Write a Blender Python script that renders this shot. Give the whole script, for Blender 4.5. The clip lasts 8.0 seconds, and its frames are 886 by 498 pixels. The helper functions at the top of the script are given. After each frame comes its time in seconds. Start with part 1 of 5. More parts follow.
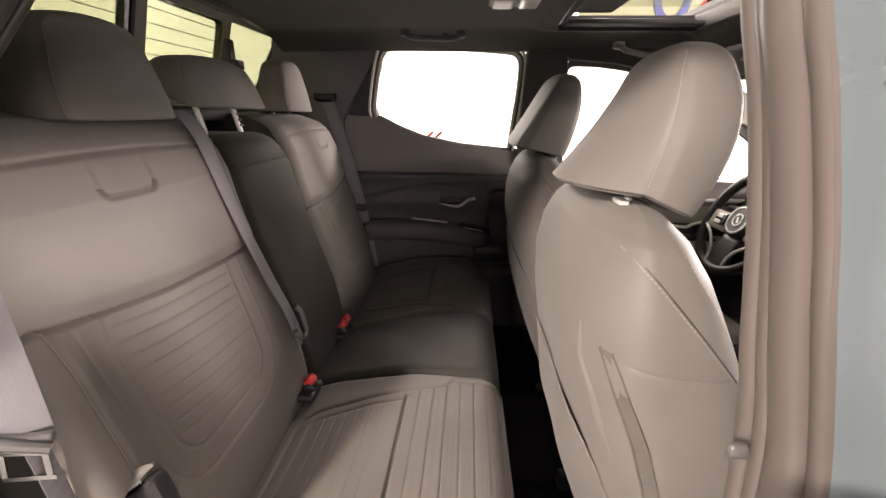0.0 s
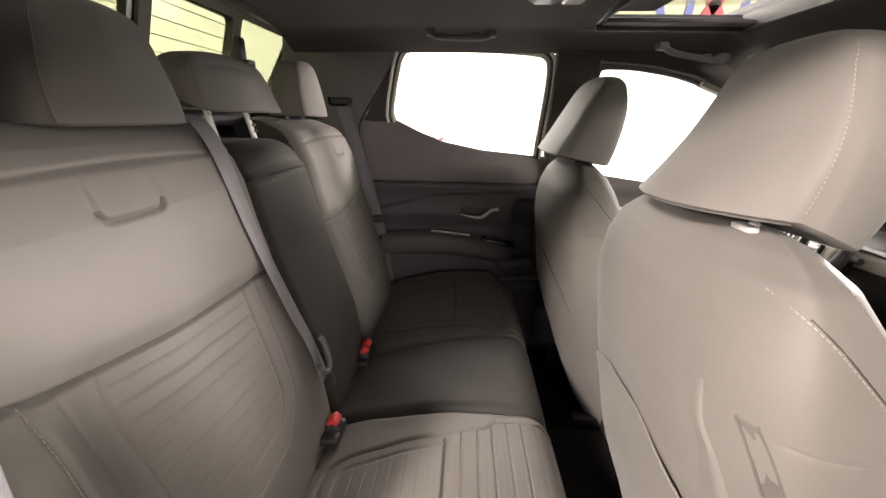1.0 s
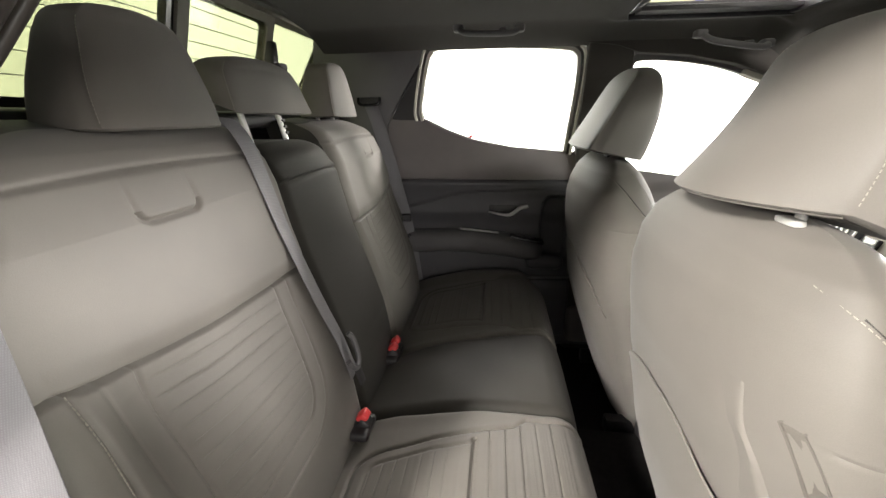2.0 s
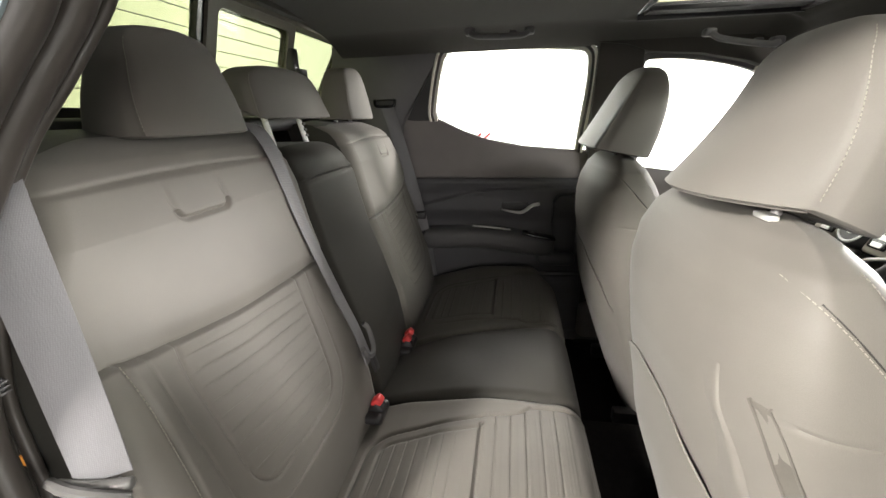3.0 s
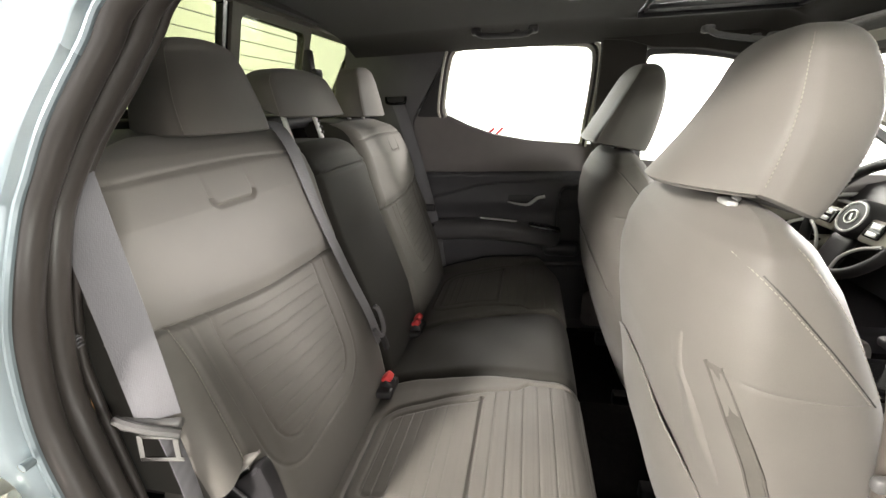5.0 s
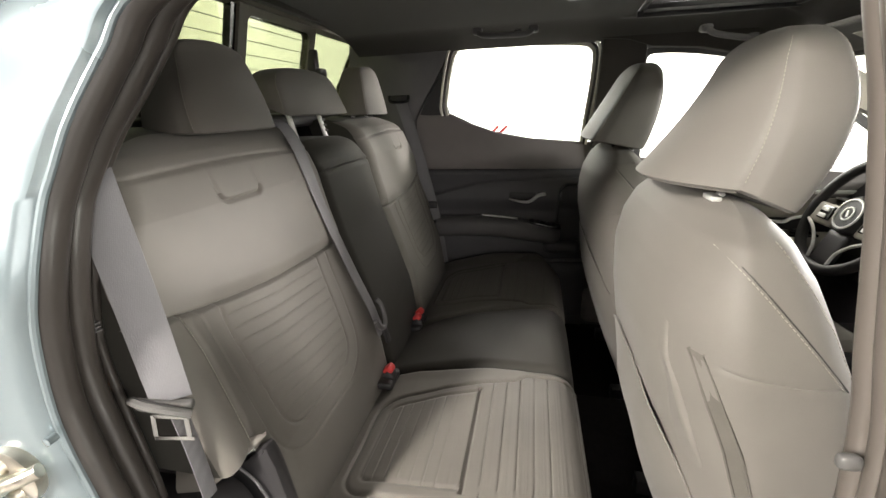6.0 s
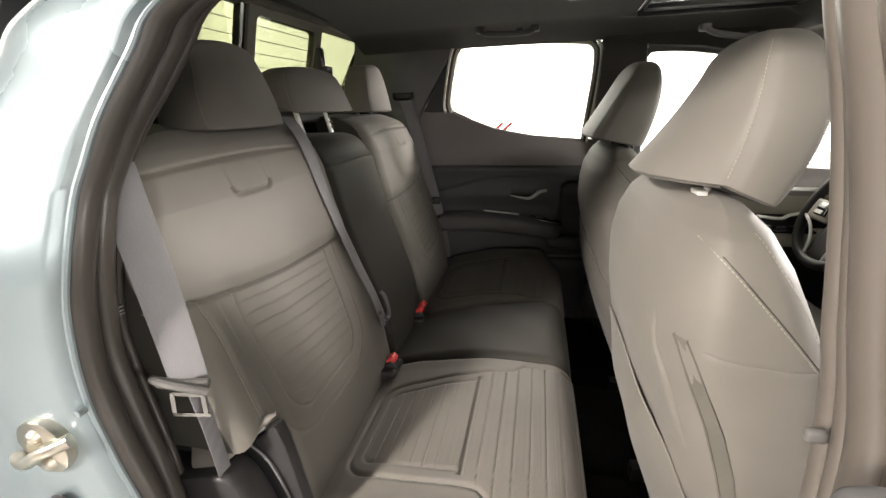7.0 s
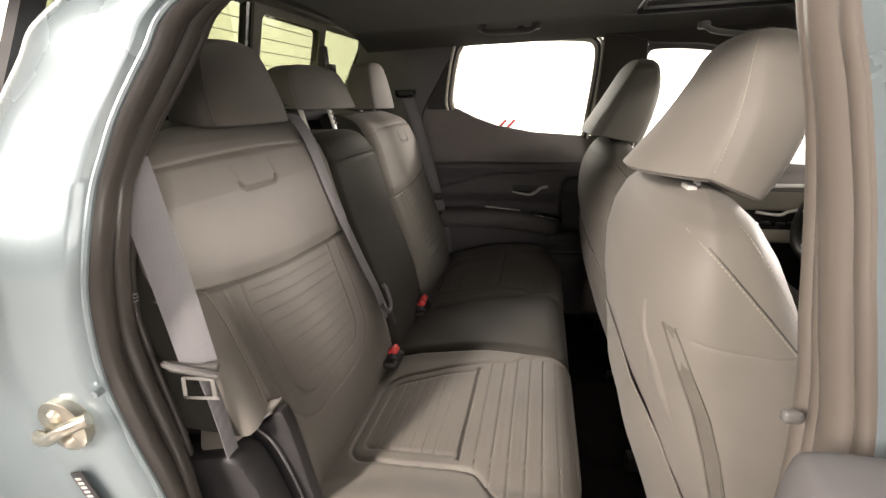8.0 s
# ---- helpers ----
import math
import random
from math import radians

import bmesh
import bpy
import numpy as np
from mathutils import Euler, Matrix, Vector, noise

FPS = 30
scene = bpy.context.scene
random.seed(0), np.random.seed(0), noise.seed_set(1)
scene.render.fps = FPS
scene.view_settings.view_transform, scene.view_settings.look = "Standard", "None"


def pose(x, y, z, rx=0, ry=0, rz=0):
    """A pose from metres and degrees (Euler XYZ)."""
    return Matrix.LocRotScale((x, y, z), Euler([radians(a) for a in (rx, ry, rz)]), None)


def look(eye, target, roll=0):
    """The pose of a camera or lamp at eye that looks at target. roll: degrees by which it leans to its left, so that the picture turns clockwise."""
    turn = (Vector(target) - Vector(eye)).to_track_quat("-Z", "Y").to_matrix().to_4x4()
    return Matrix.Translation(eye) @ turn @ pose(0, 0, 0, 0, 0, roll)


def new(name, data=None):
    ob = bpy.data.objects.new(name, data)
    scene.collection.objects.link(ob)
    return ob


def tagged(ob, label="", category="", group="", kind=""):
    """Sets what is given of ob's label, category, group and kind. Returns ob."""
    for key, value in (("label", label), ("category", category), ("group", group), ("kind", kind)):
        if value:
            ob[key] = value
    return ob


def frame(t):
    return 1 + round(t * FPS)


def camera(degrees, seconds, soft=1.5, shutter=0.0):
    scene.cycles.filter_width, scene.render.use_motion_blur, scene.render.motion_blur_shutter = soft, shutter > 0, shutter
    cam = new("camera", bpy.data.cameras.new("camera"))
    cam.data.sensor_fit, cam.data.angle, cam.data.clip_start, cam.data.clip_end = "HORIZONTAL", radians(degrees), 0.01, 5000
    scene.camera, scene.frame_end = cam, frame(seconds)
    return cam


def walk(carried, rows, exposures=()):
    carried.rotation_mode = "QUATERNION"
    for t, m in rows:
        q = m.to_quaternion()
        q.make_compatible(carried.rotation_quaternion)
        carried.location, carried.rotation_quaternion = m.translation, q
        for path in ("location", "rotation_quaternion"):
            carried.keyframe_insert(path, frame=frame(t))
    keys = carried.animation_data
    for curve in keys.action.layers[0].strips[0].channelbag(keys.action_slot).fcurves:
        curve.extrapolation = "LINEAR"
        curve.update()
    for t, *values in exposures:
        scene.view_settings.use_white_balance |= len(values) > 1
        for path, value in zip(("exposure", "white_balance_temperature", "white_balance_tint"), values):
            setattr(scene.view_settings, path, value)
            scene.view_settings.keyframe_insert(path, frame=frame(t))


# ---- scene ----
cam = camera(93.4, 8.0)
PATH = [
    (0, (0.363, -0.982, 1.338), (0.259, 0.916, 0.717), 0.7),
    (0.5, (0.294, -0.918, 1.346), (0.258, 0.99, 0.747), 1.8),
    (1, (0.262, -0.87, 1.336), (0.172, 1.037, 0.738), 0.9),
    (1.5, (0.261, -0.856, 1.331), (0.094, 1.044, 0.73), -0.0),
    (3, (0.293, -0.913, 1.342), (-0.027, 0.964, 0.73), -1.4),
    (3.5, (0.302, -0.927, 1.343), (-0.041, 0.945, 0.727), -1.6),
    (4, (0.311, -0.947, 1.345), (-0.047, 0.92, 0.725), -1.8),
    (4.5, (0.318, -0.966, 1.346), (-0.054, 0.897, 0.72), -1.9),
    (6, (0.341, -1.006, 1.348), (-0.063, 0.845, 0.709), -2.0),
    (6.5, (0.347, -1.02, 1.348), (-0.066, 0.828, 0.706), -1.9),
    (7, (0.353, -1.038, 1.35), (-0.069, 0.806, 0.698), -1.9),
    (7.5, (0.359, -1.053, 1.35), (-0.069, 0.787, 0.692), -1.9),
    (8, (0.365, -1.061, 1.35), (-0.072, 0.774, 0.687), -1.9),
]
walk(cam, [(t, look(eye, target, roll)) for t, eye, target, roll in PATH], exposures=[(0.0, 0.72, 7300, 25), (0.5, 0.84, 7350, 29), (1.0, 1.00, 7000, 21), (1.5, 1.13, 6750, 15), (3.0, 1.15, 6600, 11), (4.5, 1.11, 6600, 12), (6.0, 0.84, 6750, 12), (7.0, 0.78, 6900, 14), (8.0, 0.74, 7150, 18)])

# ---------------------------------------------------------------- world and lights
YC = 0.06                                   # the car's middle plane
world = bpy.data.worlds.new("showroom_light")
scene.world = world
world.use_nodes = True
wn = world.node_tree.nodes
wn["Background"].inputs[0].default_value = (1.0, 0.985, 0.955, 1)
wn["Background"].inputs[1].default_value = 0.05


def area(name, at, to, sx, sy, watts, colour=(1, 0.97, 0.92)):
    d = bpy.data.lights.new(name, "AREA")
    d.shape, d.size, d.size_y, d.energy, d.color = "RECTANGLE", sx, sy, watts, colour
    ob = new(name, d)
    ob.matrix_world = look(at, to)
    return ob


area("ceiling_lamp_near", (-1.9, -3.6, 3.1), (0.25, -0.30, 0.85), 0.5, 0.5, 258)
# added fill without a known source, lifts the near backrest
area("front_fill", (3.0, -3.2, 2.9), (-0.05, -0.38, 1.05), 0.9, 0.7, 16)
# invented lamp behind the car that brightens pillar paint and front seat backs
area("rear_fill", (-4.6, -4.2, 3.0), (0.6, -0.7, 1.2), 0.6, 0.6, 165)
area("front_window_far", (9.5, 5.5, 2.58), (-0.1, -0.40, 1.05), 2.0, 1.0, 1250, (1, 0.98, 0.95))
area("front_window_near", (9.5, -3.87, 2.61), (-0.1, 0.40, 0.95), 3.6, 0.6, 420, (0.97, 1.0, 0.93))
# wide unseen panel added to fill the cabin and reflect in the paint
area("near_side_fill", (3.0, -9.5, 2.0), (0.4, 0.0, 1.6), 9.0, 3.0, 210, (1, 0.98, 0.95))
area("ceiling_lamp_far", (0.6, 4.0, 3.4), (0.3, 0.4, 0.9), 2.5, 1.2, 120)

for k, x in enumerate((-2.6, -0.4, 2.4)):
    area("ceiling_strip_lamp", (x, -3.2, 4.2), (x, -2.6, 0.0), 0.16, 3.6, 10)

# ---------------------------------------------------------------- materials


def mat(name, colour, rough=0.6, metal=0.0, vary=0.12, scale=18.0, bump=0.0, bump_scale=400.0, sheen=0.0, spec=0.5, stretch=(1, 1, 1), coat=0.0):
    """A surface with broad variation of colour, and fine relief."""
    m = bpy.data.materials.new(name)
    m.use_nodes = True
    nt = m.node_tree
    n, l = nt.nodes, nt.links
    b = n["Principled BSDF"]
    co = n.new("ShaderNodeTexCoord")
    mp = n.new("ShaderNodeMapping")
    mp.inputs["Scale"].default_value = stretch
    l.new(co.outputs["Object"], mp.inputs["Vector"])
    big = n.new("ShaderNodeTexNoise")
    big.inputs["Scale"].default_value = scale
    big.inputs["Detail"].default_value = 5
    l.new(mp.outputs[0], big.inputs["Vector"])
    fine = n.new("ShaderNodeTexNoise")
    fine.inputs["Scale"].default_value = bump_scale
    fine.inputs["Detail"].default_value = 3
    l.new(mp.outputs[0], fine.inputs["Vector"])
    add = n.new("ShaderNodeMath")
    add.operation = "MULTIPLY_ADD"
    add.inputs[1].default_value = 0.4
    l.new(fine.outputs[0], add.inputs[0])
    l.new(big.outputs[0], add.inputs[2])
    ramp = n.new("ShaderNodeMapRange")
    ramp.inputs["From Min"].default_value, ramp.inputs["From Max"].default_value = 0.4, 1.0
    ramp.inputs["To Min"].default_value, ramp.inputs["To Max"].default_value = 1 - vary, 1 + vary
    l.new(add.outputs[0], ramp.inputs["Value"])
    mix = n.new("ShaderNodeVectorMath")
    mix.operation = "SCALE"
    mix.inputs[0].default_value = colour
    l.new(ramp.outputs[0], mix.inputs["Scale"])
    l.new(mix.outputs[0], b.inputs["Base Color"])
    b.inputs["Metallic"].default_value = metal
    b.inputs["Specular IOR Level"].default_value = spec
    b.inputs["Sheen Weight"].default_value = sheen
    b.inputs["Coat Weight"].default_value = coat
    rr = n.new("ShaderNodeMapRange")
    rr.inputs["To Min"].default_value, rr.inputs["To Max"].default_value = rough - 0.06, min(1, rough + 0.06)
    l.new(big.outputs[0], rr.inputs["Value"])
    l.new(rr.outputs[0], b.inputs["Roughness"])
    if bump:
        bp = n.new("ShaderNodeBump")
        bp.inputs["Strength"].default_value = bump
        bp.inputs["Distance"].default_value = 0.0006
        l.new(fine.outputs[0], bp.inputs["Height"])
        l.new(bp.outputs[0], b.inputs["Normal"])
    return m


def glass(name, tint, gloss=0.06):
    m = bpy.data.materials.new(name)
    m.use_nodes = True
    nt = m.node_tree
    n, l = nt.nodes, nt.links
    n.remove(n["Principled BSDF"])
    tr, gl, mx = n.new("ShaderNodeBsdfTransparent"), n.new("ShaderNodeBsdfGlossy"), n.new("ShaderNodeMixShader")
    lw, pw, sc = n.new("ShaderNodeLayerWeight"), n.new("ShaderNodeMath"), n.new("ShaderNodeMath")
    lw.inputs[0].default_value = 0.5
    pw.operation, pw.inputs[1].default_value = "POWER", 4.0
    sc.operation, sc.inputs[1].default_value, sc.inputs[2].default_value = "MULTIPLY_ADD", 0.35, 0.02
    l.new(lw.outputs["Facing"], pw.inputs[0])
    l.new(pw.outputs[0], sc.inputs[0])
    tr.inputs[0].default_value = (*tint, 1)
    gl.inputs["Roughness"].default_value = 0.02
    l.new(sc.outputs[0], mx.inputs[0])
    l.new(tr.outputs[0], mx.inputs[1])
    l.new(gl.outputs[0], mx.inputs[2])
    l.new(mx.outputs[0], n["Material Output"].inputs[0])
    return m


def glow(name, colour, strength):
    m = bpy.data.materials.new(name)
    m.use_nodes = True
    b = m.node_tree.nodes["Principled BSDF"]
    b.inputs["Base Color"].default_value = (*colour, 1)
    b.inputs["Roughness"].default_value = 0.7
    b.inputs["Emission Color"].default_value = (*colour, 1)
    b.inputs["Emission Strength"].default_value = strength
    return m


SEAT = mat("seat_cloth_taupe", (0.132, 0.122, 0.107), 0.62, vary=0.10, scale=9, bump=0.25, bump_scale=900, sheen=0.1, spec=0.4)
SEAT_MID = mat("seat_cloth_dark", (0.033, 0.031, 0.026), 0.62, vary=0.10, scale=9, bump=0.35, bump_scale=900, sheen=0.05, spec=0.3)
SEAT_BAND = mat("seat_edge_webbing", (0.095, 0.088, 0.076), 0.7, vary=0.14, scale=30, bump=0.5, bump_scale=600, spec=0.3)
STITCH = mat("stitch_thread", (0.27, 0.25, 0.215), 0.8, vary=0.05)
BELT = mat("belt_webbing", (0.185, 0.180, 0.190), 0.6, vary=0.10, scale=30, bump=0.6, bump_scale=700, stretch=(1, 1, 0.35))


def weave(m, period, strength):
    """Fine crossing bands over a material's colour."""
    n, l = m.node_tree.nodes, m.node_tree.links
    b = n["Principled BSDF"]
    src = b.inputs["Base Color"].links[0].from_socket
    co = n.new("ShaderNodeTexCoord")
    total = None
    for axis in ("X", "Z"):
        w = n.new("ShaderNodeTexWave")
        w.bands_direction = axis
        w.inputs["Scale"].default_value = 0.314 / period * (1.0 if axis == "Z" else 1.3)
        w.inputs["Distortion"].default_value = 0.6
        l.new(co.outputs["Object"], w.inputs["Vector"])
        if total is None:
            total = w.outputs["Fac"]
        else:
            mul = n.new("ShaderNodeMath")
            mul.operation = "MULTIPLY"
            l.new(total, mul.inputs[0])
            l.new(w.outputs["Fac"], mul.inputs[1])
            total = mul.outputs[0]
    mr = n.new("ShaderNodeMapRange")
    mr.inputs["To Min"].default_value, mr.inputs["To Max"].default_value = 1 - strength, 1 + strength
    l.new(total, mr.inputs["Value"])
    sc = n.new("ShaderNodeVectorMath")
    sc.operation = "SCALE"
    l.new(src, sc.inputs[0])
    l.new(mr.outputs[0], sc.inputs["Scale"])
    l.new(sc.outputs[0], b.inputs["Base Color"])
    return m


weave(BELT, 0.0019, 0.13)
TRIM = mat("trim_grey_plastic", (0.108, 0.104, 0.106), 0.5, vary=0.10, scale=12, bump=0.4, bump_scale=1400)
TRIM_UP = mat("trim_upper_vinyl", (0.20, 0.180, 0.177), 0.62, vary=0.10, scale=10, bump=0.4, bump_scale=1200)
TRIM_LOW = mat("trim_lower_vinyl", (0.082, 0.080, 0.086), 0.45, vary=0.12, scale=12, bump=0.4, bump_scale=1300)
BLACK = mat("black_plastic", (0.024, 0.0225, 0.024), 0.45, vary=0.15, scale=14, bump=0.3, bump_scale=1400)
GLOSS = mat("piano_black", (0.012, 0.012, 0.013), 0.12, vary=0.1)
RUBBER = mat("seal_rubber", (0.044, 0.038, 0.034), 0.32, vary=0.06, scale=5, bump=0.12, bump_scale=900)
JAMB = mat("jamb_trim_taupe", (0.105, 0.091, 0.079), 0.33, vary=0.05, scale=5, bump=0.12, bump_scale=900)
HEADLINER = mat("headliner_fabric", (0.052, 0.048, 0.043), 0.9, vary=0.08, scale=8, bump=0.5, bump_scale=1100, sheen=0.2, spec=0.2)
CARPET = mat("carpet", (0.011, 0.010, 0.010), 0.95, vary=0.35, scale=60, bump=1.0, bump_scale=500, spec=0.1)
CHROME = mat("satin_chrome", (0.92, 0.91, 0.89), 0.26, metal=0.2, vary=0.04)
TONGUE_STEEL = mat("polished_steel", (0.42, 0.42, 0.41), 0.25, metal=1.0, vary=0.08, scale=60)
STEEL = mat("zinc_steel", (0.62, 0.58, 0.50), 0.3, metal=1.0, vary=0.10, scale=60)
PAINT = mat("body_paint_blue_grey", (0.215, 0.262, 0.280), 0.26, metal=0.45, vary=0.03, scale=6, coat=0.7)
RED = mat("buckle_red", (0.75, 0.06, 0.06), 0.4, vary=0.08)
GREYPL = mat("light_grey_plastic", (0.105, 0.102, 0.098), 0.32, vary=0.06)
CREAM = mat("dash_cream", (0.33, 0.31, 0.26), 0.6, vary=0.08)
ORANGE = mat("orange_tag", (0.8, 0.30, 0.05), 0.5, vary=0.08)
WHITE = mat("label_white", (0.50, 0.50, 0.47), 0.6, vary=0.03)
FRAME = mat("rear_window_frame_grey", (0.20, 0.19, 0.155), 0.55, vary=0.08, scale=20, bump=0.3, bump_scale=1200)
FRAME_PALE = mat("window_frame_pale", (0.62, 0.60, 0.53), 0.5, vary=0.08, scale=20)
GLASS = glass("side_glass", (0.93, 0.95, 0.93))
GLASS_REAR = glass("rear_glass_tinted", (0.37, 0.39, 0.305))
SHADEGLASS = glass("sunroof_glass", (0.85, 0.88, 0.80))
# plain walls given emission, so windows blow out and the cabin is lit
WALL_W = glow("showroom_wall_white_glow", (0.93, 0.93, 0.91), 2.4)
WALL_Y = glow("showroom_wall_cream_glow", (0.90, 0.90, 0.80), 1.2)
SIGN_BOARD = mat("sign_board_pale", (0.34, 0.345, 0.225), 0.7, vary=0.05, scale=3)
SIGN_R = mat("sign_red", (0.40, 0.05, 0.055), 0.6, vary=0.05, scale=3)
SIGN_B = mat("sign_blue", (0.09, 0.11, 0.26), 0.6, vary=0.05, scale=3)
PLASTER = mat("showroom_plaster", (0.15, 0.148, 0.142), 0.8, vary=0.05, scale=2, bump=0.2, bump_scale=200)
FLOOR_M = mat("showroom_floor", (0.30, 0.29, 0.28), 0.3, vary=0.06, scale=3)

# ---------------------------------------------------------------- mesh helpers


def mesh_of(name, verts, faces, material, smooth=True):
    me = bpy.data.meshes.new(name)
    me.from_pydata([tuple(map(float, v)) for v in verts], [], [tuple(map(int, f)) for f in faces])
    if smooth:
        me.polygons.foreach_set("use_smooth", [True] * len(me.polygons))
    me.materials.append(material)
    me.update()
    return me


def part(name, me, parent=None, label="", smooth_angle=40):
    ob = new(name, me)
    if smooth_angle and me.polygons and me.polygons[0].use_smooth:
        me.set_sharp_from_angle(angle=radians(smooth_angle))
    if parent is not None:
        ob.parent = parent
    if label:
        tagged(ob, label=label)
    return ob


def thing(name, label, category, at=(0, 0, 0), group="", kind=""):
    ob = new(name)
    ob.location = at
    bpy.context.view_layer.update()
    return tagged(ob, label, category, group, kind)


def child(name, me, parent, label=""):
    """A part whose mesh is written in world coordinates, under a thing that may stand elsewhere."""
    ob = part(name, me, parent, label)
    top = parent
    off = Vector(parent.location)
    while top.parent is not None:
        top = top.parent
        off += Vector(top.location)
    ob.location = -off
    return ob


def rbox(name, centre, size, r, material, seg=4, n=6, deform=None, rot=None):
    """A box with rounded edges; deform moves points given in -1..1 units and metres."""
    sx, sy, sz = [s / 2 for s in size]
    r = min(r, sx * 0.999, sy * 0.999, sz * 0.999)
    k = n
    t = np.linspace(-1, 1, k + 1)
    half = np.array([sx, sy, sz])
    inner = half - r
    verts, faces, index = [], [], {}
    def vid(p):
        key = tuple(np.round(p, 6))
        if key not in index:
            index[key] = len(verts)
            verts.append(p)
        return index[key]
    def spread(u):                       # rows crowd to the rounded rims
        return np.sign(u) * (1 - (1 - abs(u)) ** 1.6)
    tt = [spread(u) for u in t]
    for ax in range(3):
        for sg in (-1, 1):
            o1, o2 = (ax + 1) % 3, (ax + 2) % 3
            grid = np.zeros((k + 1, k + 1), int)
            for i, u in enumerate(tt):
                for j, v in enumerate(tt):
                    p = np.zeros(3)
                    p[ax], p[o1], p[o2] = sg, u, v
                    grid[i, j] = vid(p)
            for i in range(k):
                for j in range(k):
                    q = [grid[i, j], grid[i + 1, j], grid[i + 1, j + 1], grid[i, j + 1]]
                    faces.append(q if sg > 0 else q[::-1])
    P = np.array(verts)
    w = P * half
    core = np.clip(w, -inner, inner)
    d = w - core
    L = np.linalg.norm(d, axis=1, keepdims=True)
    out = core + np.where(L > 1e-9, d / np.maximum(L, 1e-9) * r, 0)
    if deform is not None:
        out = np.array([deform(p, q) for p, q in zip(out, P)])
    if rot is not None:
        R = np.array(Euler([radians(a) for a in rot]).to_matrix())
        out = out @ R.T
    out = out + np.array(centre)
    return mesh_of(name, out, faces, material)


def sheet(name, P, material, keep=None, closed_u=False):
    """A mesh from a grid of places P[v][u]; keep says which faces stay."""
    nv, nu = P.shape[:2]
    idx = np.arange(nv * nu).reshape(nv, nu)
    faces = []
    for j in range(nv - 1):
        for i in range(nu if closed_u else nu - 1):
            if keep is None or keep[j, i]:
                faces.append((idx[j, i], idx[j, (i + 1) % nu], idx[j + 1, (i + 1) % nu], idx[j + 1, i]))
    used = sorted({v for f in faces for v in f})
    new_id = {v: k for k, v in enumerate(used)}
    flat = P.reshape(-1, 3)
    return mesh_of(name, [flat[v] for v in used], [[new_id[v] for v in f] for f in faces], material)


def tube(name, pts, section, material, closed=False, up=None, caps=True, twist=None, scales=None):
    """A section (list of 2D points) swept along pts. With 'up' or 'twist' its second axis lies that way; else it is carried along without turning."""
    pts = [Vector(p) for p in pts]
    n, k = len(pts), len(section)
    verts, faces = [], []
    u = None
    for i, p in enumerate(pts):
        a = pts[(i - 1) % n] if closed or i else p
        b = pts[(i + 1) % n] if closed or i < n - 1 else p
        d = (b - a).normalized()
        if twist is not None:
            u = Vector(twist[i])
        elif up is not None:
            u = Vector(up)
        elif u is None:
            u = Vector((0, 0, 1)) if abs(d.z) < 0.8 else Vector((0, 1, 0))
        side = d.cross(u).normalized()
        u = side.cross(d).normalized()
        sc = 1 if scales is None else scales[i]
        for s, h in section:
            verts.append(p + side * s * sc + u * h * sc)
    for i in range(n if closed else n - 1):
        for j in range(k):
            a, b = i * k + j, i * k + (j + 1) % k
            c, d = ((i + 1) % n) * k + (j + 1) % k, ((i + 1) % n) * k + j
            faces.append((a, b, c, d))
    if caps and not closed:
        faces.append(tuple(range(k))[::-1])
        faces.append(tuple((n - 1) * k + j for j in range(k)))
    return mesh_of(name, verts, faces, material)


def ring(r, k=10, flat=1.0):
    return [(r * math.cos(2 * math.pi * j / k), r * flat * math.sin(2 * math.pi * j / k)) for j in range(k)]


def band(w, h):
    """A flat section with rounded sides."""
    return [(-w / 2, -h * 0.3), (-w / 2 + h * 0.4, -h / 2), (w / 2 - h * 0.4, -h / 2), (w / 2, -h * 0.3), (w / 2, h * 0.3), (w / 2 - h * 0.4, h / 2), (-w / 2 + h * 0.4, h / 2), (-w / 2, h * 0.3)]


def curve(pts, n=24):
    """Points along a smooth line through pts (Catmull-Rom)."""
    P = [np.array(p, float) for p in pts]
    P = [2 * P[0] - P[1]] + P + [2 * P[-1] - P[-2]]
    out = []
    m = len(P) - 3
    for i in range(n + 1):
        s = i / n * m
        k = min(int(s), m - 1)
        f = s - k
        a, b, c, d = P[k:k + 4]
        out.append(0.5 * (2 * b + (c - a) * f + (2 * a - 5 * b + 4 * c - d) * f * f + (3 * b - a - 3 * c + d) * f ** 3))
    return out


def prism(name, poly, axis, lo, hi, material, bevel=0.0):
    """A polygon in the two other axes, drawn out from lo to hi along an axis."""
    bm = bmesh.new()
    o = [a for a in range(3) if a != axis]
    vs = []
    for p in poly:
        q = [0, 0, 0]
        q[axis], q[o[0]], q[o[1]] = lo, p[0], p[1]
        vs.append(bm.verts.new(q))
    f = bm.faces.new(vs)
    ext = bmesh.ops.extrude_face_region(bm, geom=[f])
    d = [0, 0, 0]
    d[axis] = hi - lo
    bmesh.ops.translate(bm, verts=[v for v in ext["geom"] if isinstance(v, bmesh.types.BMVert)], vec=d)
    bmesh.ops.recalc_face_normals(bm, faces=bm.faces)
    if bevel:
        bmesh.ops.bevel(bm, geom=list(bm.edges), offset=bevel, segments=2, affect="EDGES", profile=0.5)
    me = bpy.data.meshes.new(name)
    bm.to_mesh(me)
    bm.free()
    me.polygons.foreach_set("use_smooth", [True] * len(me.polygons))
    me.materials.append(material)
    return me


